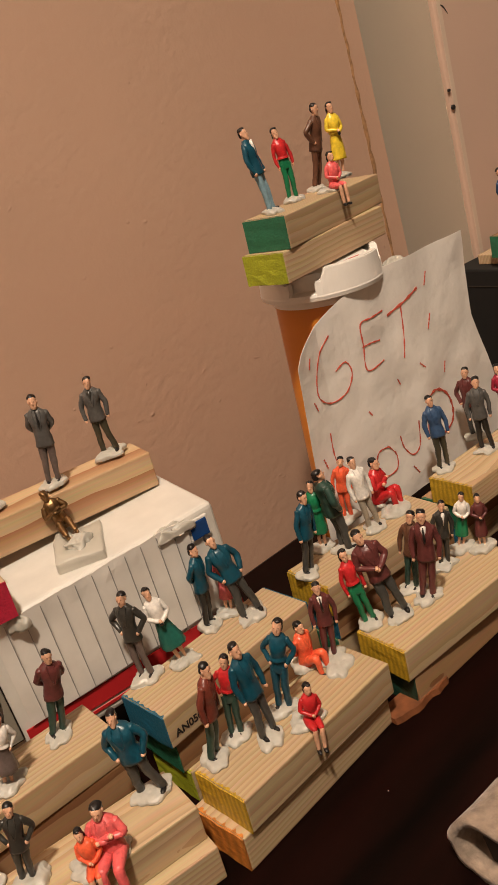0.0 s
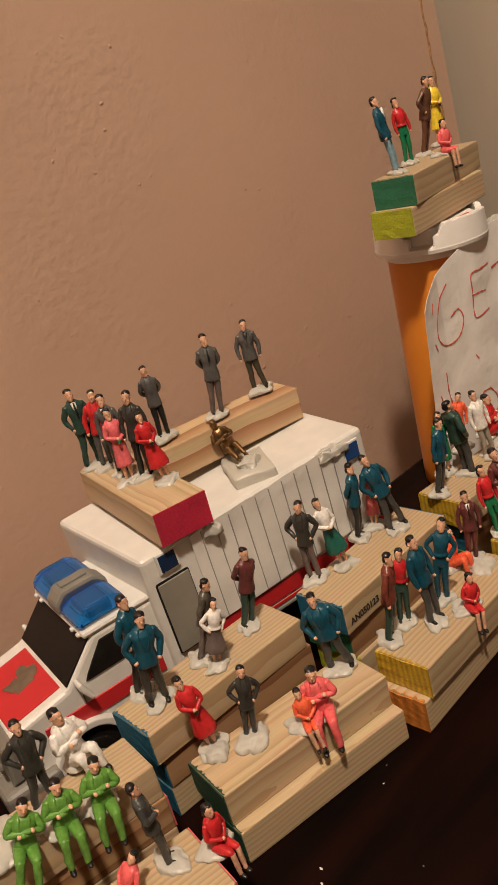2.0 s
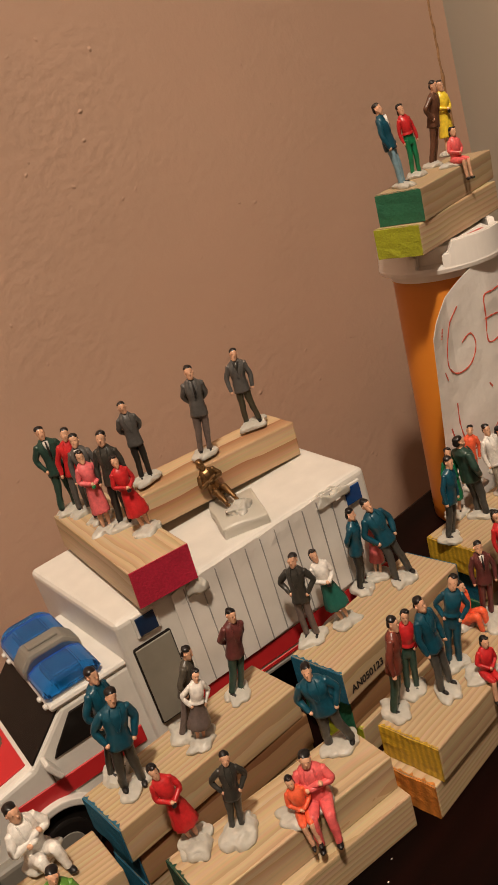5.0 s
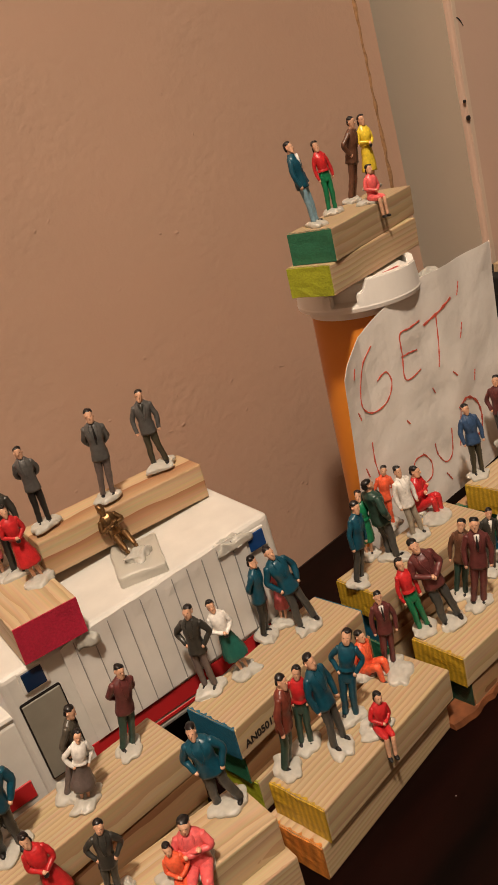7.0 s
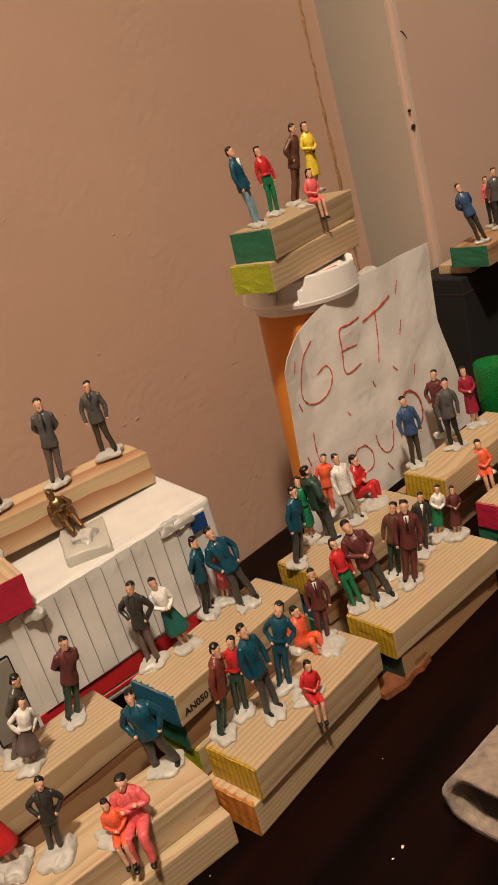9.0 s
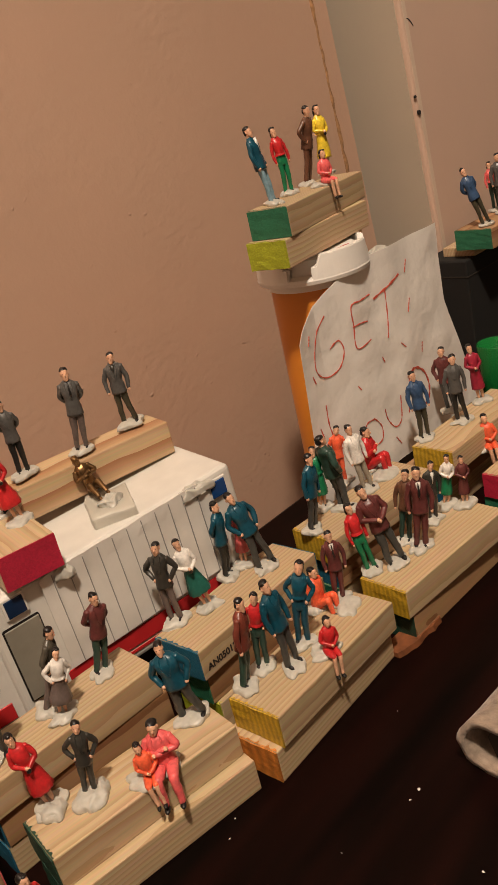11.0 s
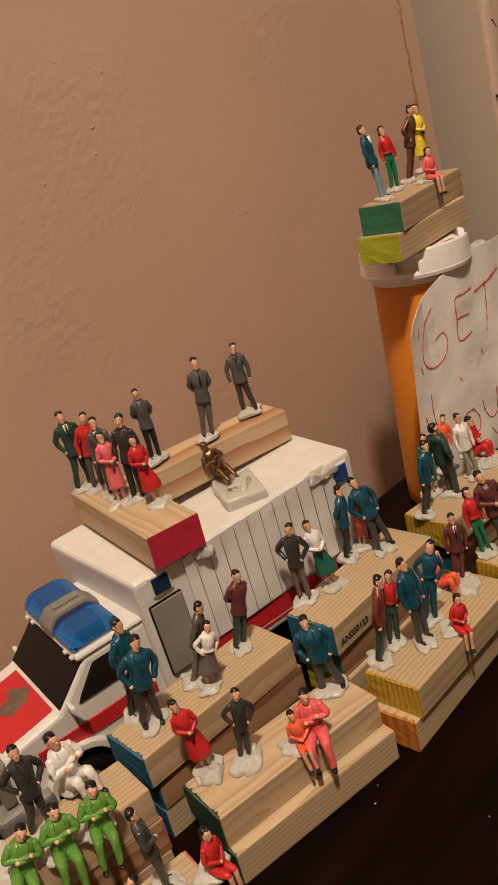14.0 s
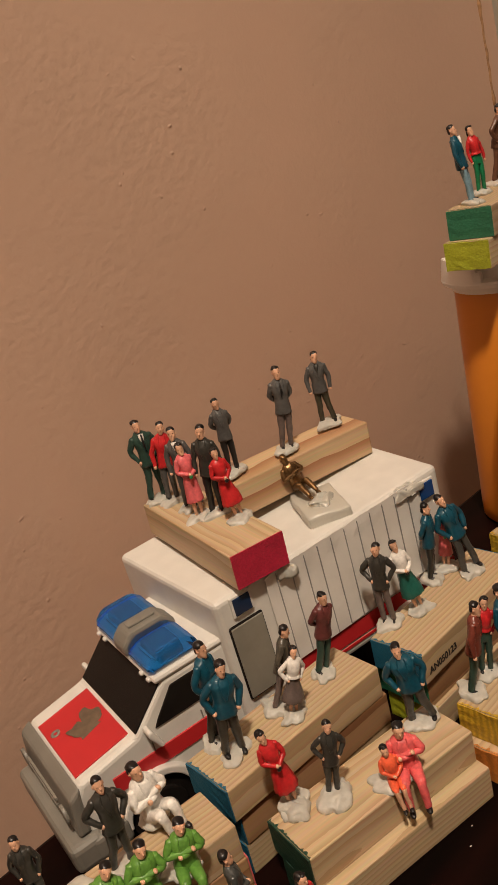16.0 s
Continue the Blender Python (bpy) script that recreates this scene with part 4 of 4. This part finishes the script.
def upper_body(clay, who, top, arms, lift=0.0, shirt=None, tie=False):
    """Trunk, arms, neck, head and hair, in units of the standing height."""
    woman = who.startswith("woman")
    w = 0.88 if woman else 1.0
    z = lambda h: h + lift
    hem = 0.575 if woman else 0.445
    trunk = [(z(hem), 0.106 * w, 0.084, 0.004), (z(0.53 if not woman else 0.60), 0.097 * w, 0.079, 0.004), (z(0.62), 0.087 * w, 0.071, 0.0),
             (z(0.70), 0.099 * w, 0.077 if not woman else 0.082, -0.005), (z(0.765), 0.108 * w, 0.074, 0.0), (z(0.806), 0.099 * w, 0.061, 0.006), (z(0.834), 0.066, 0.046, 0.008), (z(0.854), 0.040, 0.037, 0.008)]
    clay.trunk(trunk, top, 16)
    for side, (elbow, wrist) in zip((-1, 1), ARMS[arms]):
        sh = Vector((side * 0.092 * w, 0.006, z(0.786)))
        el = Vector((side * elbow[0] * w, elbow[1], z(elbow[2])))
        wr = Vector((side * wrist[0] * w, wrist[1], z(wrist[2])))
        clay.limb([sh, sh.lerp(el, 0.5), el, el.lerp(wr, 0.55), wr], [0.039 * w, 0.037 * w, 0.033 * w, 0.029 * w, 0.025 * w], top)
        out = (wr - el).normalized()
        clay.ball(wr + out * 0.020, (0.020, 0.023, 0.024), "skin", 8, 5)
        if not woman:
            # lapel
            clay.limb([(side * 0.036, -0.044, z(0.842)), (side * 0.044, -0.070, z(0.765)), (side * 0.008, -0.079, z(0.635))], [0.006, 0.0095, 0.004], top, 7)
    clay.limb([(0, 0.008, z(0.825)), (0, 0.002, z(0.878))], [0.036, 0.032], "skin", 10)
    clay.trunk([(z(0.846), 0.015, 0.017, -0.032), (z(0.858), 0.027, 0.033, -0.021), (z(0.885), 0.038, 0.045, -0.011), (z(0.915), 0.043, 0.050, -0.005),
                (z(0.945), 0.045, 0.052, 0.0), (z(0.972), 0.039, 0.046, 0.004), (z(0.988), 0.020, 0.024, 0.006)], "skin", 14)
    clay.ball((0, -0.057, z(0.912)), (0.008, 0.012, 0.015), "skin", 6, 4)
    for side in (-1, 1):
        clay.ball((side * 0.019, -0.050, z(0.931)), (0.008, 0.004, 0.0022), "brown", 6, 4)
        if not woman:
            clay.ball((side * 0.045, 0.004, z(0.916)), (0.008, 0.014, 0.018), "skin", 6, 4)
    if woman:
        clay.ball((0, 0.016, z(0.950)), (0.052, 0.055, 0.054), "hair", 14, 7, -0.25, 1.0)
        clay.ball((0, 0.038, z(0.890)), (0.045, 0.034, 0.072), "hair", 12, 6)
        clay.ball((0.012, -0.022, z(0.988)), (0.032, 0.026, 0.016), "hair", 8, 5)
    else:
        clay.ball((0, 0.010, z(0.957)), (0.049, 0.056, 0.041), "hair", 14, 6, -0.05, 1.0)
        clay.ball((0, 0.031, z(0.922)), (0.044, 0.033, 0.050), "hair", 12, 6)
    if shirt:
        clay.loft([[Vector((x * k, y, z(h))) for x, y in ((-0.038, -0.066), (0.0, -0.088), (0.038, -0.066), (0.0, -0.040))] for h, k in ((0.66, 0.10), (0.75, 0.62), (0.835, 0.85))], shirt)
    if tie:
        clay.loft([[Vector((x * k, y, z(h))) for x, y in ((-0.013, -0.084), (0.0, -0.095), (0.013, -0.084), (0.0, -0.066))] for h, k in ((0.655, 0.5), (0.70, 1.1), (0.835, 0.6))], "black")


def put_figure(clay, size, x, y, z, dx, dy, az, label, lively=True, girth=0.84):
    mood = random.Random(int(x * 1e5) * 7 + int(y * 1e5))
    sway, arch_back = (mood.uniform(-0.026, 0.026), mood.uniform(-0.022, 0.010)) if lively else (0.0, 0.0)
    ob = tagged(new("figurine", clay.mesh("figurine", size, sway, arch_back, girth)), label, "figurine", "painted figurines")
    up = Vector((dx, dy, 1)).normalized()
    ob.matrix_basis = Matrix.Translation((x, y, z)) @ Vector((0, 0, 1)).rotation_difference(up).to_matrix().to_4x4() @ pose(0, 0, 0, 0, 0, az)
    return ob


def standing(x, y, z, size, dx, dy, az, who, top, legs, arms="down", spread=1.0, shirt=None, tie=False, flare=1.0, label="", bulk=None):
    clay = Clay()
    foot = 0.052 * spread
    if who == "woman":
        clay.trunk([(0.225, 0.108 * flare, 0.092 * flare, 0.01), (0.30, 0.102 * flare, 0.086 * flare, 0.008), (0.42, 0.090 * (1 + flare) / 2, 0.072, 0.006), (0.50, 0.084, 0.064, 0.005), (0.585, 0.066, 0.050, 0.0)], legs, 20, 0.055)
        for s in (-1, 1):
            clay.limb([(s * 0.036, 0.0, 0.28), (s * 0.038, -0.004, 0.16), (s * 0.036, 0.004, 0.045)], [0.028, 0.027, 0.018], "skin", 8)
            clay.ball((s * 0.037, -0.022, 0.022), (0.018, 0.042, 0.020), "skin" if top in ("red", "pink", "yellow") else "shoe", 8, 4)
    else:
        for s in (-1, 1):
            knee = (s * (0.047 + 0.3 * (foot - 0.05)), -0.016, 0.275)
            clay.limb([(s * 0.044, 0.0, 0.50), (s * 0.047, -0.006, 0.40), knee, (s * foot, -0.002, 0.15), (s * (foot + 0.004), 0.004, 0.045)], [0.052, 0.048, 0.040, 0.036, 0.034], legs)
            clay.ball((s * (foot + 0.006), -0.026, 0.024), (0.026, 0.054, 0.024), "shoe", 9, 5)
        clay.trunk([(0.43, 0.078, 0.058, 0.004), (0.50, 0.086, 0.062, 0.004), (0.60, 0.080, 0.058, 0.0)], legs)
    upper_body(clay, who, top, arms, 0.0, shirt, tie)
    if arms == "front" and who == "woman":
        clay.ball((0.0, -0.115, 0.575), (0.026, 0.018, 0.028), "bag" if top == "pink" else "black", 8, 5)
    putty(x, y, z, 0.0066 * (0.8 + 0.3 * spread), 0.0052, 0.0024, az + 40)
    return put_figure(clay, size, x, y, z + 0.0007, dx, dy, az, label, True, bulk or (0.98 if who == "woman" or spread > 1.4 else 0.91))


def seated(x, y, z, size, dx, dy, az, who, top, legs, arms="cross", ground=False, label="", putty_pad=True, only=None, knees_up=False):
    clay = Clay(only)
    size = size / (0.565 if who == "man" else 0.62)
    if not ground:
        x, y = x + 0.0028 * math.sin(radians(az)), y - 0.0028 * math.cos(radians(az))
    lift = -0.425
    for s in (-1, 1):
        hip = (s * 0.046, 0.0, 0.062)
        if knees_up:
            knee, ankle = (s * 0.058, -0.190, 0.175), (s * 0.060, -0.215, -0.010)
        elif ground:
            knee, ankle = (s * 0.060, -0.225, 0.150), (s * 0.062, -0.390, 0.030)
        else:
            knee, ankle = (s * (0.066 if who == "man" else 0.045), -0.215, 0.066), (s * (0.070 if who == "man" else 0.040), -0.240, -0.195)
        thigh = top if legs == "skin" else legs
        k = 0.8 if legs == "skin" else 1.0
        hipv, kneev, anklev = Vector(hip), Vector(knee), Vector(ankle)
        clay.limb([hipv, hipv.lerp(kneev, 0.7), kneev], [0.058, 0.052, 0.043 * k], thigh)
        clay.limb([hipv.lerp(kneev, 0.85), kneev, kneev.lerp(anklev, 0.5), anklev], [0.038 * k, 0.041 * k, 0.037 * k, 0.030 * k], legs)
        clay.ball((ankle[0], ankle[1] - 0.024, ankle[2] - 0.022), (0.028, 0.058, 0.026), "shoe", 9, 5)
    clay.trunk([(0.010, 0.080, 0.062, 0.006), (0.05, 0.092, 0.075, 0.004), (0.12, 0.088, 0.066, 0.002), (0.19, 0.080, 0.058, 0.0)], top if legs == "skin" else legs)
    upper_body(clay, who, top, arms, lift)
    a = radians(az)
    if putty_pad:
        putty(x - 0.0025 * math.sin(-a), y + 0.0025 * math.cos(a), z, 0.0074, 0.0060, 0.0024, az + 20)
    return put_figure(clay, size, x, y, z + 0.0005, dx, dy, az, label, False, 1.03 if who != "man" or ground else 1.15)



# figurines on stack roof
standing(0.0786, 0.3715, 0.1075, 0.0419, -0.022, 0.012, -18, "man", "dark_green", "dark_green", arms="pocket", shirt="white", tie=True, spread=1.5, label="dark green suited man figurine with white shirt and tie")
standing(0.0813, 0.3626, 0.1075, 0.0401, 0.074, -0.041, -29, "man", "red", "grey", arms="down", label="red jacketed man figurine standing behind the group")
standing(0.0808, 0.3479, 0.1075, 0.0403, 0.000, -0.000, -40, "man", "grey", "slate", arms="down", shirt="white", label="grey jacketed man figurine among the roof group")
standing(0.0827, 0.3305, 0.1075, 0.0426, 0.032, -0.020, -47, "man", "charcoal", "black", arms="down", label="charcoal suited man figurine on the red-ended block")
standing(0.0763, 0.3355, 0.1075, 0.0367, -0.026, 0.016, -16, "woman", "pink", "pink", arms="front", label="pink dressed woman figurine holding a green bag")
standing(0.0843, 0.3163, 0.1075, 0.0351, -0.107, 0.071, -14, "woman", "red", "red", arms="front", flare=1.25, label="red coated woman figurine with a flared skirt")
standing(0.1047, 0.3419, 0.1155, 0.0375, -0.021, 0.014, -26, "man", "grey", "black", arms="back", label="grey suited man figurine with arms behind back")
standing(0.1336, 0.3353, 0.1155, 0.0419, 0.052, -0.041, -30, "man", "grey", "taupe", arms="back", tie=True, label="grey jacketed man figurine with hands behind back")
standing(0.1658, 0.3371, 0.1155, 0.0383, -0.019, 0.016, -35, "man", "grey", "olive_black", arms="down", shirt="charcoal", spread=1.45, label="grey suited man figurine with arms hanging")
seated(0.1285, 0.3256, 0.0985, 0.0197, -0.232, 0.183, -16, "man", "bronze", "bronze", arms="cross", ground=True, putty_pad=False, only="bronze", label="bronze painted man figurine reclining in putty")

# figurines on stack N
standing(0.1192, 0.2741, 0.0456, 0.0412, 0.004, -0.004, -53, "man", "charcoal", "taupe", arms="akimbo", label="charcoal sweatered man figurine with one hand on hip")
standing(0.1346, 0.2691, 0.0456, 0.0374, -0.137, 0.137, -25, "woman", "white", "pleat_green", arms="front", flare=1.3, label="woman figurine in white blouse and pleated dark green skirt")
standing(0.1564, 0.2790, 0.0456, 0.0405, 0.042, -0.044, 28, "man", "teal", "dark", arms="back", label="teal jacketed man figurine in dark trousers")
standing(0.1718, 0.2667, 0.0456, 0.0431, -0.168, 0.196, -14, "man", "teal", "slate", arms="pocket", spread=1.6, label="leaning teal coated man figurine in grey trousers", bulk=1.02)
standing(0.1682, 0.2788, 0.0456, 0.0313, 0.045, -0.050, -48, "woman", "pink", "pink", arms="front", label="pink dressed woman figurine behind the leaning man")

# figurines on stack B
standing(0.0235, 0.2847, 0.045, 0.0463, 0.094, -0.048, 20, "man", "teal", "charcoal", arms="pocket", label="teal jacketed man figurine standing at the back")
standing(0.0241, 0.2729, 0.045, 0.0421, 0.087, -0.046, -18, "man", "teal", "charcoal", arms="pocket", spread=1.3, label="teal jacketed man figurine in dark trousers", bulk=1.10)
standing(0.0509, 0.2781, 0.045, 0.0386, 0.271, -0.171, 40, "man", "olive_grey", "taupe", arms="pocket", label="charcoal jacketed man figurine standing sideways")
standing(0.0526, 0.2690, 0.045, 0.0315, 0.165, -0.109, -18, "woman", "white", "taupe", arms="akimbo", flare=1.35, label="woman figurine in white top and wide taupe skirt")
standing(0.0779, 0.2771, 0.045, 0.0390, 0.152, -0.112, -5, "man", "maroon", "dark_green", arms="back", label="maroon sweatered man figurine in green trousers", bulk=0.97)

# figurines on stack A
standing(0.0285, 0.2490, 0.03, 0.0365, -0.136, 0.083, -21, "woman", "red", "red", arms="front", flare=1.2, label="red dressed woman figurine with clasped hands")
standing(0.0402, 0.2394, 0.03, 0.0342, 0.091, -0.063, -30, "man", "charcoal", "charcoal", arms="akimbo", label="charcoal clothed figurine with hands on hips")
standing(0.0905, 0.2359, 0.03, 0.0389, -0.115, 0.109, -43, "man", "teal", "slate", arms="pocket", spread=1.6, label="teal jacketed man figurine leaning with hands in pockets", bulk=1.22)
seated(0.0607, 0.2268, 0.03, 0.0191, -0.117, 0.098, -35, "woman", "orange", "skin", arms="front", label="orange dressed woman figurine seated on the block edge")
seated(0.0681, 0.2262, 0.03, 0.0223, -0.052, 0.046, -41, "man", "coral", "coral", arms="cross", label="coral suited man figurine seated on the block edge")

# figurines on stack C
standing(0.1143, 0.2293, 0.0306, 0.0424, 0.136, -0.085, 28, "man", "rust", "dark_green", arms="down", label="rust jacketed man figurine in green trousers")
standing(0.1274, 0.2312, 0.0306, 0.0369, 0.077, -0.052, -44, "woman_trousers", "red", "dark_green", arms="akimbo", label="woman figurine in red top and green trousers")
standing(0.1344, 0.2197, 0.0306, 0.0444, -0.078, 0.058, 3, "man", "teal", "slate", arms="down", spread=1.3, label="teal jacketed man figurine leaning over grey trousers")
standing(0.1482, 0.2261, 0.0306, 0.0413, 0.114, -0.089, -55, "woman_trousers", "teal", "teal", arms="akimbo", label="woman figurine in teal suit with hand on hip")
standing(0.1811, 0.2324, 0.0306, 0.0371, 0.016, -0.015, -37, "man", "maroon", "maroon", arms="down", shirt="white", tie=True, label="maroon suited man figurine with black tie")
seated(0.1731, 0.2374, 0.0306, 0.0213, -0.020, 0.017, 9, "man", "orange", "orange", arms="back", ground=True, knees_up=True, label="orange suited man figurine sitting back on putty")
seated(0.1499, 0.2142, 0.0306, 0.0195, 0.068, -0.057, -22, "woman", "red", "skin", arms="front", label="red dressed woman figurine seated on the block edge")

# figurines on stack E
standing(0.2079, 0.2675, 0.0460, 0.0418, 0.095, -0.085, 8, "man", "teal", "slate", arms="down", label="teal jacketed man figurine standing at the block end")
standing(0.2282, 0.2778, 0.0460, 0.0355, 0.002, -0.002, -43, "woman", "green", "green", arms="down", label="green dressed woman figurine behind the couple")
standing(0.2321, 0.2653, 0.0460, 0.0441, -0.108, 0.107, 75, "man", "dark_green", "slate", arms="pocket", label="dark green coated man figurine leaning sideways", bulk=1.18)
standing(0.2551, 0.2857, 0.0460, 0.0341, 0.043, -0.043, -45, "man", "orange", "orange", arms="down", label="orange clothed man figurine standing behind")
standing(0.2538, 0.2668, 0.0460, 0.0396, -0.086, 0.092, -17, "man", "white", "khaki", arms="down", spread=1.3, label="man figurine in white jacket and khaki trousers")
seated(0.2728, 0.2790, 0.0475, 0.0252, 0.003, -0.004, 18, "man", "red", "red", arms="cross", ground=True, knees_up=True, label="red suited man figurine perched on putty")

# figurines on stack D
standing(0.2089, 0.2337, 0.0305, 0.0385, -0.116, 0.119, -21, "woman_trousers", "red", "green", arms="down", label="woman figurine in red top and green trousers")
standing(0.2191, 0.2260, 0.0305, 0.0461, -0.184, 0.204, -28, "man", "maroon", "slate", arms="front", spread=1.3, label="maroon sweatered man figurine leaning forward", bulk=1.05)
standing(0.2378, 0.2342, 0.0305, 0.0400, 0.090, -0.103, -69, "man", "brown", "dark_green", arms="down", label="brown jacketed man figurine in green trousers")
standing(0.2354, 0.2234, 0.0305, 0.0447, 0.047, -0.057, -50, "man", "maroon", "maroon", arms="down", shirt="white", tie=True, label="maroon suited man figurine with white collar")
standing(0.2603, 0.2325, 0.0305, 0.0342, 0.055, -0.069, -36, "man", "charcoal", "charcoal", arms="down", shirt="white", label="charcoal suited man figurine in the second rank")
standing(0.2765, 0.2348, 0.0305, 0.0297, 0.077, -0.102, -48, "woman", "white", "green", arms="front", label="woman figurine in white blouse and green skirt")
standing(0.2815, 0.2260, 0.0305, 0.0285, 0.013, -0.019, -44, "woman", "maroon", "maroon", arms="front", label="dusky maroon dressed woman figurine with black bag")

# figurines on stack F
standing(0.3207, 0.2751, 0.045, 0.0430, -0.038, 0.048, -32, "man", "blue", "olive_black", arms="down", label="blue shirted man figurine in dark olive trousers")
standing(0.3611, 0.2819, 0.045, 0.0425, -0.025, 0.035, -64, "man", "maroon", "slate", arms="pocket", label="maroon jacketed man figurine standing behind")
standing(0.3485, 0.2663, 0.045, 0.0432, -0.022, 0.031, -50, "man", "grey", "black", arms="down", spread=1.3, label="grey shirted man figurine in black trousers")
standing(0.3791, 0.2715, 0.045, 0.0385, -0.060, 0.091, -42, "woman", "crimson", "crimson", arms="front", label="crimson dressed woman figurine with black bag")

# figurines on stack H
seated(0.3498, 0.2507, 0.03, 0.0240, -0.060, 0.094, -47, "woman", "orange", "skin", arms="front", label="orange dressed woman figurine on the crimson-ended block")

# figurines on stack G
standing(0.2740, 0.3134, 0.1977, 0.0408, -0.113, 0.115, 24, "man", "teal", "light_blue", arms="down", shirt="white", label="teal jacketed man figurine in pale blue trousers")
standing(0.2987, 0.3246, 0.1977, 0.0359, -0.057, 0.060, -22, "woman_trousers", "red", "green", arms="down", label="woman figurine in red top and green trousers")
standing(0.3247, 0.3331, 0.1977, 0.0426, 0.104, -0.116, 17, "man", "brown", "brown", arms="akimbo", label="brown suited man figurine with hand on hip")
standing(0.3598, 0.3476, 0.1977, 0.0398, -0.003, 0.004, -14, "woman", "yellow", "yellow", arms="front", label="yellow dressed woman figurine beside brown man")
seated(0.3182, 0.3156, 0.1977, 0.0202, 0.009, -0.011, -14, "woman", "coral", "skin", arms="front", label="coral dressed girl figurine seated on the edge")

# figurines on stack J
seated(-0.0478, 0.2556, 0.045, 0.0202, 0.276, -0.071, -20, "man", "lime", "lime", arms="cross", label="bright green suited man figurine seated with folded arms")
seated(-0.0338, 0.2516, 0.045, 0.0208, 0.102, -0.033, -14, "man", "lime", "lime", arms="cross", label="bright green suited man figurine seated between two others")
seated(-0.0197, 0.2485, 0.045, 0.0205, 0.094, -0.037, -20, "man", "lime", "lime", arms="cross", label="bright green suited man figurine seated with dangling legs")
standing(-0.0342, 0.2644, 0.045, 0.0390, 0.034, -0.010, -7, "man", "charcoal", "charcoal", arms="akimbo", spread=1.5, label="black suited man figurine with hands in pockets")
seated(-0.0142, 0.2706, 0.047, 0.0260, -0.114, 0.043, 7, "man", "white", "white", arms="cross", ground=True, knees_up=True, label="all white clothed man figurine leaning back")

# figurines on stack X
standing(-0.0598, 0.2715, 0.046, 0.0323, -0.058, 0.011, -31, "man", "charcoal", "charcoal", arms="pocket", label="dark charcoal figurine at the near end")

# figurines on stack K
standing(-0.0151, 0.2207, 0.03, 0.0368, -0.085, 0.039, 62, "man", "slate", "slate", arms="front", label="grey suited man figurine leaning on the front block")
seated(-0.0335, 0.2221, 0.03, 0.0196, 0.472, -0.174, -80, "woman", "coral", "skin", arms="front", ground=True, label="coral dressed woman figurine reclining on the block")
seated(-0.0017, 0.2136, 0.03, 0.0207, 0.012, -0.006, 11, "woman", "red", "skin", arms="front", label="red dressed woman figurine seated at the block end")
standing(-0.0745, 0.2297, 0.03, 0.0338, 0.186, -0.030, 1, "woman", "mauve", "mauve", arms="cross", label="mauve dressed woman figurine on the front block")
standing(-0.0662, 0.2017, 0.03, 0.0325, 0.099, -0.023, -3, "man", "rust", "slate", arms="down", label="rust jacketed man figurine on the front block")

# figurines on stack M
standing(0.5021, 0.3288, 0.128, 0.0445, -0.159, 0.262, -34, "man", "blue", "olive_black", arms="back", label="blue sweatered man figurine leaning back on the block")
standing(0.5498, 0.3475, 0.128, 0.0368, -0.040, 0.068, -49, "woman_trousers", "coral", "dark_green", arms="down", label="woman figurine in coral top and green trousers")
standing(0.5418, 0.3367, 0.128, 0.0436, -0.016, 0.027, -50, "man", "grey", "charcoal", arms="down", label="grey jacketed man figurine on the far block")

# a cut slab of grey putty on the ambulance roof, with a paler crumb pressed on it
bm = box(-0.0145, 0.0175, -0.0105, 0.0105, 0.0, 0.0054, 0.0012)
bmesh.ops.subdivide_edges(bm, edges=bm.edges[:], cuts=3, use_grid_fill=True)
for v in bm.verts:
    v.co += noise.noise_vector(v.co * 160) * 0.0011 + noise.noise_vector(v.co * 420) * 0.0004
    v.co.z = max(0.0, v.co.z * (1.0 - 14 * v.co.x))
ob = thing("putty", bm, PUTTY_GREY, "translucent grey slab of putty on the ambulance roof", "putty", "putty lumps", smooth=True)
ob.matrix_basis = pose(0.1245, 0.3095, 0.0925, 0, -2, 62)
ob = thing("putty", blob(0.0062, 0.0046, 0.0030, 3.1, 0.45, 4), PUTTY, "white crumb of putty pressed on a grey slab", "putty", "putty lumps", smooth=True)
ob.matrix_basis = pose(0.1245, 0.3075, 0.0974, 0, 0, 20)
# putty at the corners of the paper cover
for x, y, z, rx, rz, turn in ((0.0835, 0.2935, 0.0845, 0.0045, 0.006, -20), (0.1540, 0.2855, 0.0895, 0.010, 0.0045, -8)):
    ob = thing("putty", blob(rx, 0.0026, rz, x * 500, 0.42, 4), PUTTY, "crumpled grey putty fixing paper to the ambulance", "putty", "putty lumps", smooth=True)
    ob.matrix_basis = pose(x, y, z, 0, 0, turn)
# loose lumps on the blocks and by the bonnet
ob = thing("putty", blob(0.0175, 0.0095, 0.0042, 8.3, 0.36, 4), PUTTY_GREY, "wide translucent grey sheet of putty on a block", "putty", "putty lumps", smooth=True)
ob.matrix_basis = pose(-0.0570, 0.2640, 0.0449, 0, 0, -8)
putty(0.0400, 0.2375, 0.030, 0.0076, 0.0062, 0.0036, 15)
putty(0.0272, 0.2470, 0.030, 0.0070, 0.0056, 0.0032, 70)
putty(0.2730, 0.2700, 0.045, 0.010, 0.007, 0.0035, 30)
putty(0.1800, 0.2270, 0.030, 0.009, 0.006, 0.003, 40)
